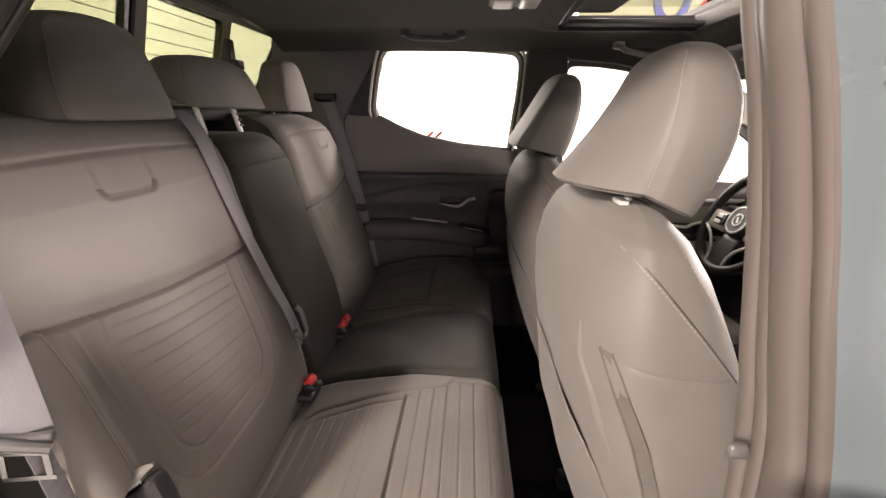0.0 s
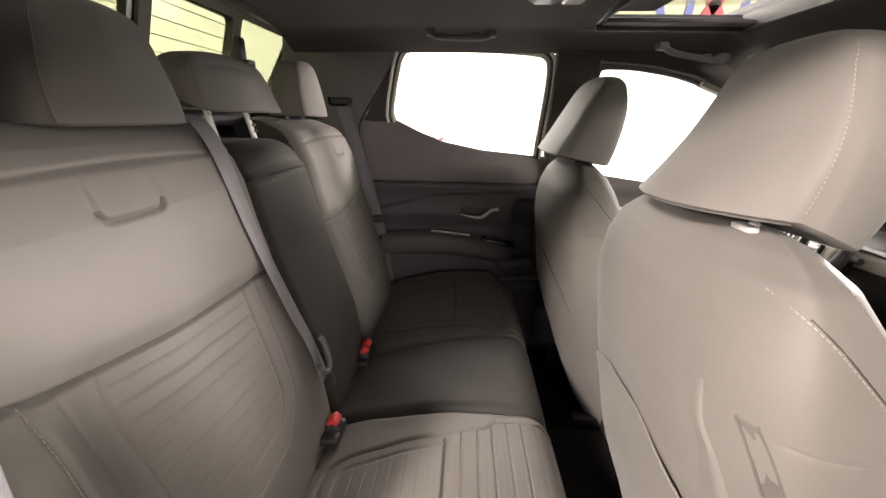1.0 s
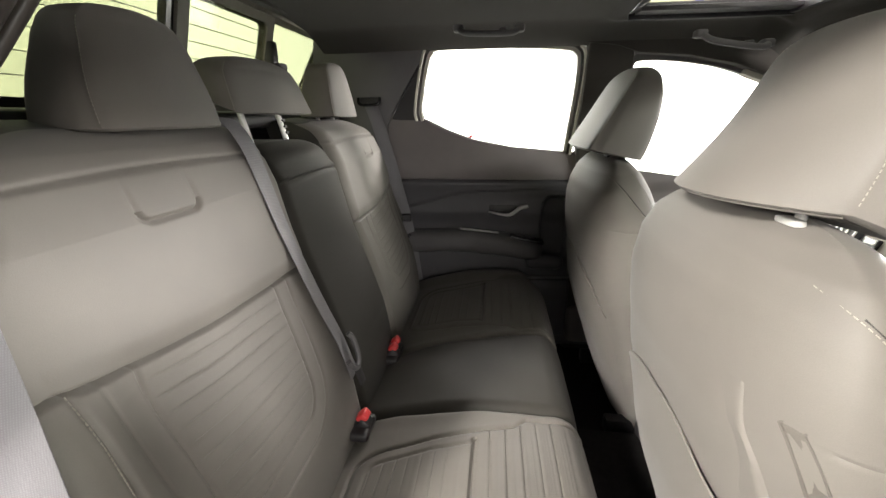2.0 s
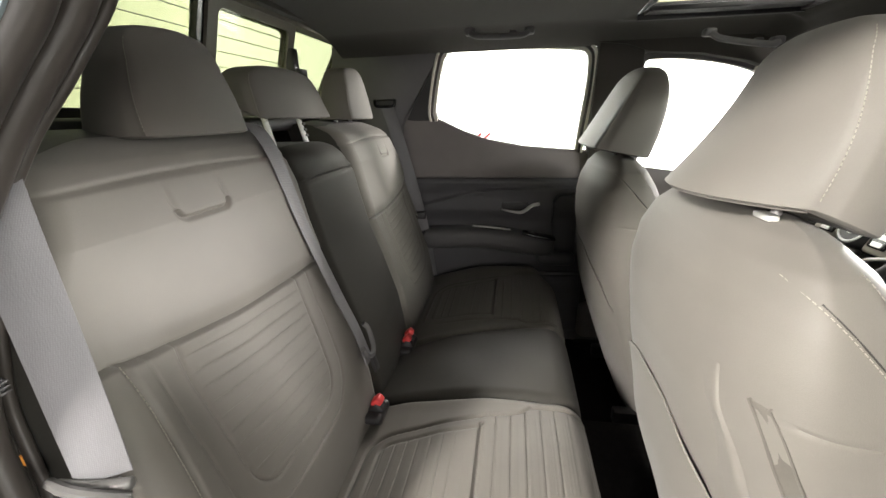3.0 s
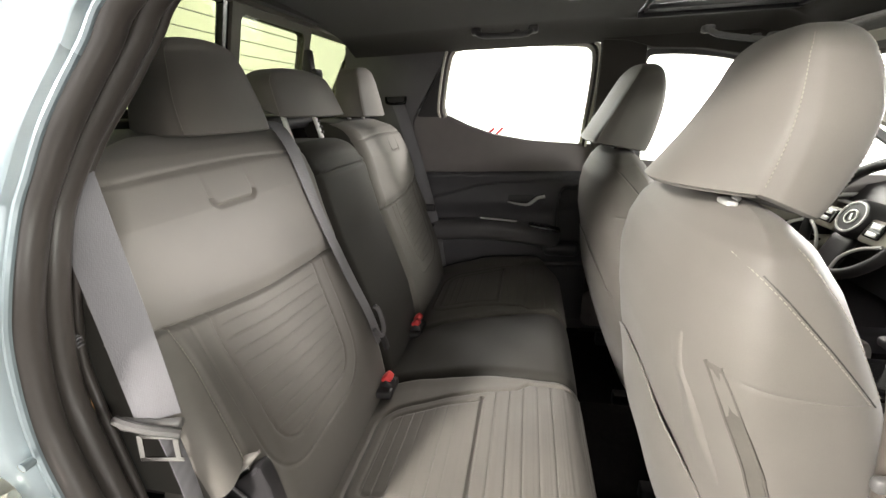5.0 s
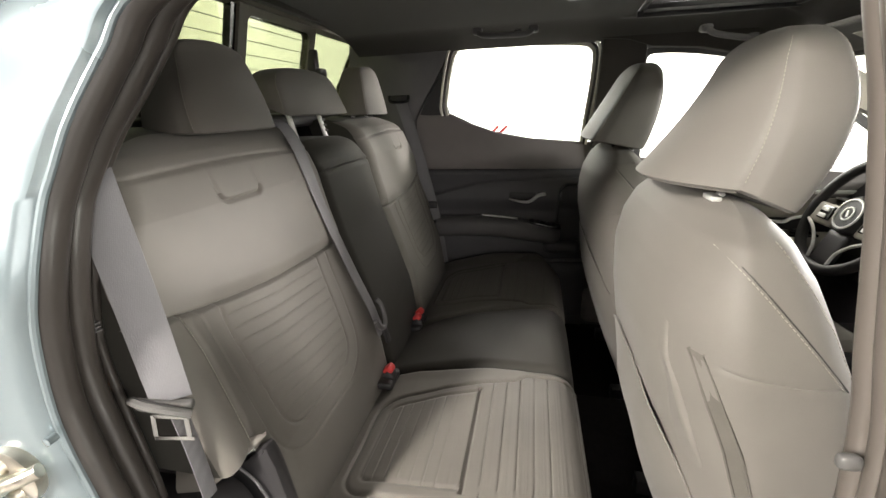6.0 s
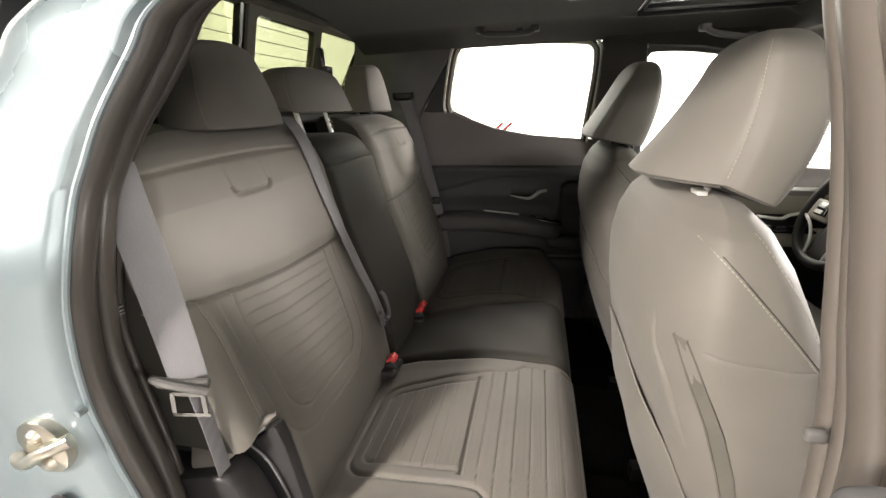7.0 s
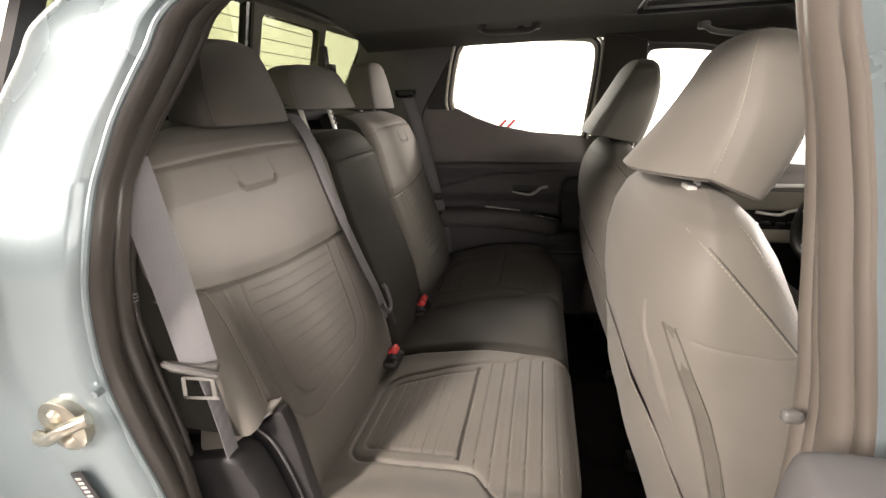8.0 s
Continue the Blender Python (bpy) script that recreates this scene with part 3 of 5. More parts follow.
def insert_lines(z):
    """Inner and outer sides of the ribbed insert at a height."""
    t = np.clip((1.05 - z) / 0.21, 0, 1)
    lo = 0.138 + 0.022 * t ** 1.5
    hi = 0.420 - 0.014 * t
    return lo, hi


def seat_back_field(a, z):
    h = np.zeros_like(a)
    zs = 1.058 + 0.042 * np.clip(a / 0.5, 0, 1) ** 3
    h = h + groove(z - zs, 0.0028, 0.011)
    h = h + 0.005 * smooth01((z - zs) / 0.03)
    below = z < zs
    lo, hi = insert_lines(z)
    # rounded outline of the insert, then the ribs in it
    cz = 0.836
    d = np.maximum(np.maximum(lo - a, a - hi), cz - z)
    corner = np.hypot(np.maximum(0, np.maximum(lo + 0.05 - a, a - hi + 0.05)), np.maximum(0, cz + 0.05 - z)) - 0.05
    d = np.where((z < cz + 0.05) & ((a < lo + 0.05) | (a > hi - 0.05)), corner, d)
    h = h + np.where(below, groove(d, 0.0026, 0.0034), 0)
    h = h + np.where(below, groove(d - 0.042, 0.003, 0.0022), 0)
    ribs = np.abs(((zs - z) / 0.0225) % 1.0 - 0.5) * 2       # 1 on a channel
    ribs = np.where((d < -0.004) & below & (zs - z > 0.012), np.exp(-((1 - ribs) / 0.13) ** 2), 0)
    h = h - 0.0021 * ribs * np.clip(-d / 0.02, 0, 1)
    # seam of the outer bolster
    sa = 0.488 + 0.008 * smooth01((1.10 - z) / 0.30)
    h = h + np.where(z < zs, groove(a - sa, 0.004, 0.006), 0)
    # child seat anchor flap: a U-shaped slit
    u = np.maximum(np.abs(a - 0.292) - 0.050, 1.219 - z)
    cu = np.hypot(np.maximum(0, np.abs(a - 0.292) - 0.036), np.maximum(0, 1.233 - z)) - 0.014
    u = np.where((z < 1.233) & (np.abs(a - 0.292) > 0.036), cu, u)
    fade = smooth01((1.285 - z) / 0.05)
    h = h + groove(u, 0.0034, 0.0062) * fade * np.where(z < 1.232, 1.0, 0.4)
    # top welt
    h = h + groove(z - 1.268 - 0.012 * np.cos((a / W - 0.5) * 3), 0.004, 0.004)
    wr = 0.0012 * np.sin(a * 40 + z * 26) * smooth01((0.10 - np.abs(z - zs + 0.03)) / 0.1)
    return h + wr


def insert_mask(a, z):
    zs = 1.058 + 0.042 * np.clip(a / 0.5, 0, 1) ** 3
    lo, hi = insert_lines(z)
    cz = 0.836
    d = np.maximum(np.maximum(lo - a, a - hi), cz - z)
    corner = np.hypot(np.maximum(0, np.maximum(lo + 0.05 - a, a - hi + 0.05)), np.maximum(0, cz + 0.05 - z)) - 0.05
    d = np.where((z < cz + 0.05) & ((a < lo + 0.05) | (a > hi - 0.05)), corner, d)
    return d, zs


rear_seat = thing("rear_bench", "three-place rear bench in taupe cloth with ribbed inserts", "car seat", (0.2, YC, 0.45))


def outer_backrest(side):
    t = rear_seat
    nu, nv = 220, 520
    U = crowd(nu, 0, 1, 1.25)
    V = crowd(nv, 0, 1, 1.06)
    Z = 0.60 + (TOP - 0.60) * V[:, None] + 0 * U[None]
    wid = W - 0.055 * smooth01((Z - 1.10) / 0.22) + 0.0 * Z
    A = U[None] * wid
    Z = Z + 0.042 * np.clip(A / 0.5, 0, 1) ** 3 * smooth01((Z - 0.60) / 0.15) * smooth01((1.31 - Z) / 0.2)
    Zt = Z - 0.022 * smooth01((A / wid - 0.72) / 0.28) * smooth01((Z - 1.1) / 0.2) - 0.006 * smooth01((0.15 - A / wid) / 0.15) * smooth01((Z - 1.1) / 0.2)
    H = seat_back_field(A, Zt)
    E = np.minimum(A, wid - A)
    dip = rim(E, 0.032) + rim((TOP + 0.002 - Z), 0.035) * 0.8
    Xs = back_x(A, Zt, 1.0 if side < 0 else 0.2) + H + dip
    Y = YC + side * (0.162 + A * (1.0 if side < 0 else 0.84))
    P = np.stack([Xs, Y, Zt], -1)
    if side < 0:
        P = P[:, ::-1]
        A, Zt = A[:, ::-1], Zt[:, ::-1]
    ac, zc = (A[:-1, :-1] + A[1:, 1:]) / 2, (Zt[:-1, :-1] + Zt[1:, 1:]) / 2
    d, zs = insert_mask(ac, zc)
    ins = (d < 0) & (zc < zs)
    upper = zc > zs
    sa = 0.488 + 0.008 * smooth01((1.10 - zc) / 0.30)
    bol = (ac > sa) & ~upper & ~ins
    rest = ~(ins | upper | bol)
    t = child("backrest", sheet("backrest", P, SEAT, keep=rest), t, "taupe cloth outer backrest")
    child("upper_panel", sheet("upper_panel", P, SEAT, keep=upper), t)
    child("insert", sheet("insert", P, SEAT, keep=ins), t, "insert with stitched horizontal ribs")
    bme = sheet("bolster", P, SEAT, keep=bol)
    bm = bmesh.new()                             # its foot is cut off along the slanting hem
    bm.from_mesh(bme)
    bmesh.ops.bisect_plane(bm, geom=bm.verts[:] + bm.edges[:] + bm.faces[:], plane_co=(0, YC + side * 0.654, 0.918), plane_no=(0, -side * 0.75, -1), clear_outer=True)
    bm.to_mesh(bme)
    bm.free()
    child("bolster", bme, t)
    # the rim goes back into the seat's body
    loop = np.concatenate([P[:, 0], P[-1, 1:], P[::-1, -1][1:]])
    back = loop.copy()
    back[:, 0] = np.interp(loop[:, 2], [0.6, 0.8, 1.0, 1.325], [-0.14, -0.20, -0.26, -0.34])
    midl = loop * 0.45 + back * 0.55
    midl[:, 2] = loop[:, 2] + np.where(loop[:, 2] > TOP - 0.06, 0.010, 0)
    rimsheet = np.stack([loop, loop * 0.75 + midl * 0.25 + [0, 0, 0.0], midl, back])
    # sides take the middle seat's darker colour instead of the face's taupe
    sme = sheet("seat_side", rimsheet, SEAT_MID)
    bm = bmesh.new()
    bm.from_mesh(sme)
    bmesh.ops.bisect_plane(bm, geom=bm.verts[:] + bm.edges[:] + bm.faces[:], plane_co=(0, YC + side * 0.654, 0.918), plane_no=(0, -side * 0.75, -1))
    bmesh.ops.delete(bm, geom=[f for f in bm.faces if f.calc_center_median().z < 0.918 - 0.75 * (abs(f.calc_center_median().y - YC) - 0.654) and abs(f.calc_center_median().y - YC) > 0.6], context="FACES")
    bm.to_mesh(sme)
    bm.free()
    child("seat_side", sme, t, "plain side of the backrest, darker than its face")
    # stitching beside the seams
    if side > 0:
        return t
    zz = np.linspace(0.76, 1.10, 60)
    aa = 0.488 + 0.008 * smooth01((1.10 - zz) / 0.30) + 0.006
    stitches("stitching", [(back_x(np.array(a), z) + float(rim(W - a, 0.032)) + 0.001, YC + side * (0.162 + a), z) for a, z in zip(aa, zz)], t, 0.004, 0.0018, 0.0006)
    return t


for side in (-1, 1):
    outer_backrest(side)


def middle_backrest():
    nu, nv = 60, 120
    U, V = crowd(nu, 0, 1, 1.4), crowd(nv, 0, 1, 1.2)
    top = 1.285
    A = (U[None] - 0.5) * 0.318 + 0 * V[:, None]
    Z = 0.60 + (top - 0.60) * V[:, None] + 0 * U[None]
    Zt = Z - 0.02 * (np.abs(A) / 0.16) ** 4 * smooth01((Z - 1.1) / 0.2)
    X = np.interp(Zt, ZP, XP) - 0.004 + 0.010 * np.cos(A / 0.16 * 1.4) + rim(0.159 - np.abs(A), 0.028) + rim(top + 0.002 - Z, 0.045)
    X = X + groove(Zt - 1.215 + 0.15 * A ** 2, 0.004, 0.006) - 0.010 * smooth01((Zt - 1.215) / 0.02)
    P = np.stack([X, YC + A, Zt], -1)
    low = (Zt[:-1, :-1] + Zt[1:, 1:]) / 2 < 1.215
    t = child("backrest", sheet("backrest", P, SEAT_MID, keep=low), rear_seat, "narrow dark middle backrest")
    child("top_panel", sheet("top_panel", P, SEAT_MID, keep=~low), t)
    loop = np.concatenate([P[:, 0], P[-1, 1:], P[::-1, -1][1:]])
    back = loop.copy()
    back[:, 0] = np.interp(loop[:, 2], [0.6, 0.8, 1.0, 1.325], [-0.14, -0.20, -0.26, -0.34])
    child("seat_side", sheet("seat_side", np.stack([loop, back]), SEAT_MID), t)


middle_backrest()


def pad_loft(yc, z0, z1, dome, main, other, half, puff, sign, power=0.45, dip=0.0, ridge=1.7):
    """Rings of a pad. main(u): x of the corners of its large face, and how far that face swells; sign: the way it faces along x.
    other(u): x of the opposite face's corners; half(u): half its width; dip: how far the foot sinks towards the opposite face.
    u runs from 0 at the foot to 1 at z1."""
    rings = []
    zz = [(z0 - 0.004, 0.86), (z0 - 0.0035, 0.93), (z0 - 0.002, 0.98), (z0, 1.0)] + [(z, 1.0) for z in np.linspace(z0, z1, 18)[1:]]
    zz += [(z1 + dome * math.sin(a), max(0.012, math.cos(a)) ** power) for a in np.linspace(0.12, math.pi / 2, 18)]
    tt = np.linspace(-1, 1, 34)
    sid = np.linspace(0, 1, 12)[1:-1]
    for z, sc in zz:
        u = (z - z0) / (z1 - z0)
        v = min(1.25, max(0, u))
        (xe, bul), xf, w = main(v), other(v), half(v)
        face = [(xe + sign * bul * (1 - abs(q) ** ridge), -w * q) for q in tt]
        back = [(xf - sign * puff * (1 - q * q), w * q) for q in tt]
        s1 = [(xe + (xf - xe) * f, -w - 0.007 * math.sin(math.pi * f)) for f in sid]
        s2 = [(xf + (xe - xf) * f, w + 0.007 * math.sin(math.pi * f)) for f in sid]
        r = np.array(face + s1 + back + s2)
        for _ in range(2):
            r = 0.5 * r + 0.25 * np.roll(r, 1, 0) + 0.25 * np.roll(r, -1, 0)
        c = r.mean(0)
        for k in (34, 87):                       # the seams beside the large face
            r[k] += (c - r[k]) * 0.022
        r = c + (r - c) * sc
        lift = 0.010 * (1 - (r[:, 1] / w) ** 2) * smooth01((u - 0.4) / 0.6)
        sink = dip * np.clip((r[:, 0] - xe) / (xf - xe), 0, 1.2) * (1 - smooth01(v / 0.6))
        rings.append(np.stack([r[:, 0], (yc(v) if callable(yc) else yc) + r[:, 1], z + lift - sink], -1))
    P = np.array(rings)
    return P if sign < 0 else P[:, ::-1]


def pad(name, P, material, parent, label, columns):
    ob = child(name, sheet(name, P, material, closed_u=True), parent, label)
    child("base", mesh_of("base", P[0], [tuple(range(P.shape[1]))], SEAT_MID, smooth=False), ob)
    for ci in columns:
        line = []
        for r in P[4:30]:
            d0 = r[ci] - r.mean(0)
            line.append(tuple(r[ci] + d0 / np.linalg.norm(d0) * 0.0005))
        stitches("stitching", line, ob, 0.0030, 0.0019, 0.0005)
    return ob


def rear_headrest(y, mid=False):
    if mid:
        t = thing("headrest", "wide curved middle headrest on notched chrome posts", "headrest", (-0.25, y, 1.28), group="rear headrests")
        P = pad_loft(y, 1.345, 1.405, 0.040, lambda u: (-0.206 - 0.020 * u, 0.010), lambda u: -0.292 - 0.012 * u, lambda u: 0.172 - 0.014 * u, 0.006, 1, 0.40, -0.040)
        pad("pad", P, SEAT, t, "curved pad with a deep front lip", (54,))
        posts = (-0.078, 0.078)
        base, tip, r = 1.275, 1.37, 0.0065
    else:
        t = thing("headrest", "padded taupe headrest with stitched side panels", "headrest", (-0.23, y, 1.32), group="rear headrests")
        hz = 0.014 if y > 0 else 0.0
        wide, lean = (0.101, 0.018) if y > 0 else (0.114, 0.026)
        P = pad_loft(lambda u: y + 0.006 * u, 1.324 + hz, 1.420 + hz, 0.044, lambda u: (-0.184 - lean * u, 0.010), lambda u: -0.288 + 0.008 * u, lambda u: wide + 0.005 * math.sin(math.pi * min(1, u)) - 0.017 * u, 0.006, 1, 0.28)
        pad("pad", P, SEAT, t, "pad with stitched side panels", (54,))
        posts = (-0.06, 0.06)
        base, tip, r = 1.305, 1.34, 0.006
    for dy in posts:
        pp = [(-0.245 - 0.25 * (z - 1.30), y + dy, z) for z in np.linspace(base, tip, 9)]
        po = child("post", tube("post", pp, ring(r, 12), CHROME), t, "bright chrome post")
        if mid and dy > 0:
            for k in range(4):
                z = 1.30 + 0.014 * k
                child("notch", rbox("notch", (-0.239 - 0.25 * (z - 1.30), y + dy + 0.003, z), (0.008, 0.012, 0.006), 0.0015, BLACK, n=3), po)
        child("collar", tube("collar", [(-0.243, y + dy, base - 0.008), (-0.244, y + dy, base + 0.002)], ring(0.013, 14), BLACK), t)
    return t


rear_headrest(-0.300)
rear_headrest(0.430)
rear_headrest(YC, mid=True)


def cushion_z(x, b):
    """Top of a rear cushion at x; b is the distance from its inner edge."""
    z = np.interp(x, [-0.06, 0.02, 0.08, 0.16, 0.245, 0.33, 0.40, 0.47], [0.655, 0.688, 0.707, 0.724, 0.733, 0.737, 0.733, 0.722])
    return z


def outer_cushion(side):
    Wc = 0.50
    nu, nv = 230, 170
    X0, X1 = -0.06, 0.462
    U, V = crowd(nu, 0, 1, 1.2), crowd(nv, 0, 1, 1.2)
    X = X0 + (X1 - X0) * U[None] + 0 * V[:, None]
    B = Wc * V[:, None] + 0 * U[None]
    # the front outer corner is rounded off in plan
    X = X0 + (X - X0) * (1 - 0.10 * smooth01((B - 0.33) / 0.17) ** 1.5)
    H = np.zeros_like(X)
    # outline of the insert: a rounded loop open to the front
    dlo = np.interp(X, [0.0, 0.04, 0.32, 0.345, 0.5], [0.112, 0.108, 0.052, 0.030, 0.026])
    dhi = 0.372 + 0.09 * np.clip(X - 0.02, 0, 0.3) + 0.05 * smooth01((X - 0.27) / 0.06)
    xr = 0.012
    d = np.maximum(np.maximum(dlo - B, B - dhi), xr - X)
    rad = 0.05
    corner = np.hypot(np.maximum(0, np.maximum(dlo + rad - B, B - dhi + rad)), np.maximum(0, xr + rad - X)) - rad
    d = np.where((X < xr + rad) & ((B < dlo + rad) | (B > dhi - rad)), corner, d)
    H += groove(d, 0.0045, 0.006)
    H += np.where(X < 0.236, groove(d + 0.030, 0.004, 0.0035), 0)
    crease = X - 0.243
    H += np.where(d < -0.02, groove(crease, 0.0045, 0.009), 0)
    fine = np.abs((X / 0.024) % 1.0 - 0.5) * 2
    H -= np.where((d < -0.032) & (X < 0.234), 0.0020 * np.exp(-((1 - fine) / 0.10) ** 2), 0)
    wide = np.abs(((X - 0.243) / 0.0300) % 1.0 - 0.5) * 2
    H -= np.where((d < -0.006) & (X > 0.255), 0.0026 * np.exp(-((1 - wide) / 0.06) ** 2), 0)
    thin = np.abs((X / 0.006) % 1.0 - 0.5) * 2
    H -= np.where(d < -0.032, 0.0005 * np.exp(-((1 - thin) / 0.3) ** 2), 0)
    H += 0.014 * smooth01((B - 0.41) / 0.06) + 0.004 * smooth01((0.05 - B) / 0.05)
    H += 0.010 * np.cos(np.clip((B - 0.22) / 0.2, -1, 1) * 1.5) * smooth01((X - 0.2) / 0.1)
    H += 0.002 * np.sin(X * 31 + B * 17)
    xe = X0 + (X1 - X0) * (1 - 0.10 * smooth01((B - 0.33) / 0.17) ** 1.5)
    Z = cushion_z(X, B) + H + rim(xe - X, 0.055) + rim(np.minimum(B, Wc - B), 0.022)
    taper = 0.085 * np.clip((0.42 - X) / 0.42, 0, 1) if side > 0 else 0.0
    Y = YC + side * (0.172 - taper + B * (1 + taper / Wc))
    P = np.stack([X, Y, Z], -1)
    if side < 0:
        P = P[::-1]
        d, X, B = d[::-1], X[::-1], B[::-1]
    dc, xc = (d[:-1, :-1] + d[1:, 1:]) / 2, (X[:-1, :-1] + X[1:, 1:]) / 2
    ins_r, ins_f = (dc < 0) & (xc < 0.243), (dc < 0) & (xc >= 0.243)
    t = child("cushion", sheet("cushion", P, SEAT, keep=dc >= 0), rear_seat, "taupe cloth outer cushion")
    child("insert", sheet("insert", P, SEAT, keep=ins_r), t, "rear half of the insert with fine ribs")
    child("insert", sheet("insert", P, SEAT, keep=ins_f), t, "front half of the insert with wide ribs")
    loop = np.concatenate([P[0, :], P[1:, -1], P[-1, ::-1][1:]])
    low = loop.copy()
    low[:, 2] = 0.50
    low[:, 0] = np.where(loop[:, 0] > 0.3, loop[:, 0] - 0.03, loop[:, 0])
    mid = loop * 0.5 + low * 0.5
    mid[:, 0] += np.where(loop[:, 0] > 0.3, 0.006, 0)
    child("front_skirt", sheet("front_skirt", np.stack([low, mid, loop]), SEAT), t)
    pipe = [(x1, y1, z1 - 0.002) for x1, y1, z1 in [P[j, -3] for j in range(4, P.shape[0] - 4, 4)]]
    child("piping", tube("piping", pipe, ring(0.003, 6), SEAT), t)
    # base plinth
    child("seat_base", rbox("seat_base", (0.19, YC + side * 0.42, 0.46), (0.46, 0.44, 0.14), 0.02, BLACK, n=4), t)
    return t


for side in (-1, 1):
    outer_cushion(side)


def middle_cushion():
    nu, nv = 70, 60
    U, V = crowd(nu, 0, 1, 1.4), crowd(nv, 0, 1, 1.4)
    X = -0.05 + 0.512 * U[None] + 0 * V[:, None]
    B = (V[:, None] - 0.5) * 0.338 + 0 * U[None]
    Z = cushion_z(X, 0) + 0.012 * np.cos(B / 0.17 * 1.4) + 0.003 + rim(0.462 - X, 0.06) + rim(0.169 - np.abs(B), 0.024) + 0.0015 * np.sin(X * 25 + B * 30)
    taper = 0.085 * np.clip((0.42 - X) / 0.42, 0, 1)
    P = np.stack([X, YC + np.where(B > 0, B * (1 - taper / 0.169), B), Z], -1)
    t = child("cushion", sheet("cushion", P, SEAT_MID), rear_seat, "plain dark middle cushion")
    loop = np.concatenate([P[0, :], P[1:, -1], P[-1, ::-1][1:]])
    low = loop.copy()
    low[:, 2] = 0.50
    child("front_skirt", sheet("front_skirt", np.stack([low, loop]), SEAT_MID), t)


middle_cushion()

# ---------------------------------------------------------------- front seats
FZ = [0.44, 0.55, 0.67, 0.83, 0.95, 1.03, 1.10, 1.15, 1.19, 1.215, 1.232]
FR = [0.660, 0.630, 0.594, 0.541, 0.513, 0.500, 0.499, 0.508, 0.526, 0.545, 0.572]
FF = [0.90, 0.88, 0.85, 0.80, 0.765, 0.735, 0.700, 0.675, 0.650, 0.625, 0.600]
FW = [0.235, 0.245, 0.252, 0.256, 0.256, 0.254, 0.246, 0.232, 0.205, 0.165, 0.10]


def seat_ring(z, n=96, side=-1):
    """A level cut through a front backrest; its inboard rear corner is squarer than the outboard one."""
    xr, xf, w = [np.interp(z, FZ, c) for c in (FR, FF, FW)]
    th = np.linspace(0, 2 * np.pi, n, endpoint=False)
    e = 0.62
    cx, cy = np.cos(th), np.sin(th)
    px = np.sign(cx) * np.abs(cx) ** e
    py = np.sign(cy) * np.abs(cy) ** (e * 0.95)
    x = (xr + xf) / 2 + (xf - xr) / 2 * px
    pull = np.where(py * side > 0, 0.030, 0.010)
    x = np.where(px < 0, x + pull * np.abs(py) ** 2.5 * np.clip(-px, 0, 1), x)
    wide = np.where(py * side > 0, w, w * (1 + 0.07 * smooth01((z - 1.08) / 0.12)))
    return x, wide * py


def flank(z, side, e):
    """x and y along a level cut, from the middle of the rear face round the side e to the front."""
    x, y = seat_ring(z, 2000, side)
    m = (y * e > 0.04) & (x < np.interp(z, FZ, FF) - 0.02)
    o = np.argsort(x[m])
    return x[m][o], y[m][o]


def rear_face(y, z, side):
    """x of a front seat's rear face at y from its middle; y > 0 is inboard."""
    xr, xf, w = [np.interp(z, FZ, c) for c in (FR, FF, FW)]
    th = np.linspace(np.pi / 2, np.pi, 200)
    e = 0.62
    px, py = -np.abs(np.cos(th)) ** e, np.abs(np.sin(th)) ** (e * 0.95)
    x = (xr + xf) / 2 + (xf - xr) / 2 * px + (0.010 if y > 0 else 0.030) * py ** 2.5 * np.clip(-px, 0, 1)
    o = np.argsort(py * w)
    return float(np.interp(abs(y), (py * w)[o], x[o]))


def pick(bm, name, material, test):
    """A mesh of those faces of a bmesh that pass a test."""
    faces = [f for f in bm.faces if test(f)]
    ids, verts = {}, []
    for f in faces:
        for v in f.verts:
            if v.index not in ids:
                ids[v.index] = len(verts)
                verts.append(tuple(v.co))
    return mesh_of(name, verts, [[ids[v.index] for v in f.verts] for f in faces], material)


def seat_covers(P, yc, dx, side):
    """The covers of a front backrest, parted along the slanting seam; seams are pressed in."""
    nv, nu = P.shape[:2]
    bm = bmesh.new()
    V = [[bm.verts.new(tuple(p)) for p in row] for row in P]
    for j in range(nv - 1):
        for i in range(nu):
            bm.faces.new((V[j][i], V[j][(i + 1) % nu], V[j + 1][(i + 1) % nu], V[j + 1][i]))
    bm.faces.new(V[-1])
    bmesh.ops.recalc_face_normals(bm, faces=bm.faces)
    seams = [(Vector((0.541 + dx, yc, 1.205)), Vector((1.13, 0, 1)).normalized(), 0.0045), (Vector((0.52 + dx, yc, 1.060)), Vector((0.1, 0, 1)).normalized(), 0.0035)]
    for co, no, w in seams:
        for off in (-w, 0, w):
            bmesh.ops.bisect_plane(bm, geom=bm.verts[:] + bm.edges[:] + bm.faces[:], plane_co=co + no * off, plane_no=no, dist=1e-6)
    bm.normal_update()
    for k, (co, no, w) in enumerate(seams):
        for v in bm.verts:
            if abs((v.co - co).dot(no)) < 1e-5:
                out = abs(v.co.y - yc)
                x = v.co.x - dx
                d = 0.0 if k == 0 else 0.0013 * float(smooth01((x - 0.548) / 0.01) * smooth01((0.70 - x) / 0.01) * (out > 0.15))
                v.co -= v.normal * d
    bm.verts.index_update()
    co, no, w = seams[0]
    front = pick(bm, "front_cover", SEAT, lambda f: (f.calc_center_median() - co).dot(no) > 0)
    back = pick(bm, "back_cover", SEAT, lambda f: (f.calc_center_median() - co).dot(no) <= 0)
    bm.free()
    return front, back


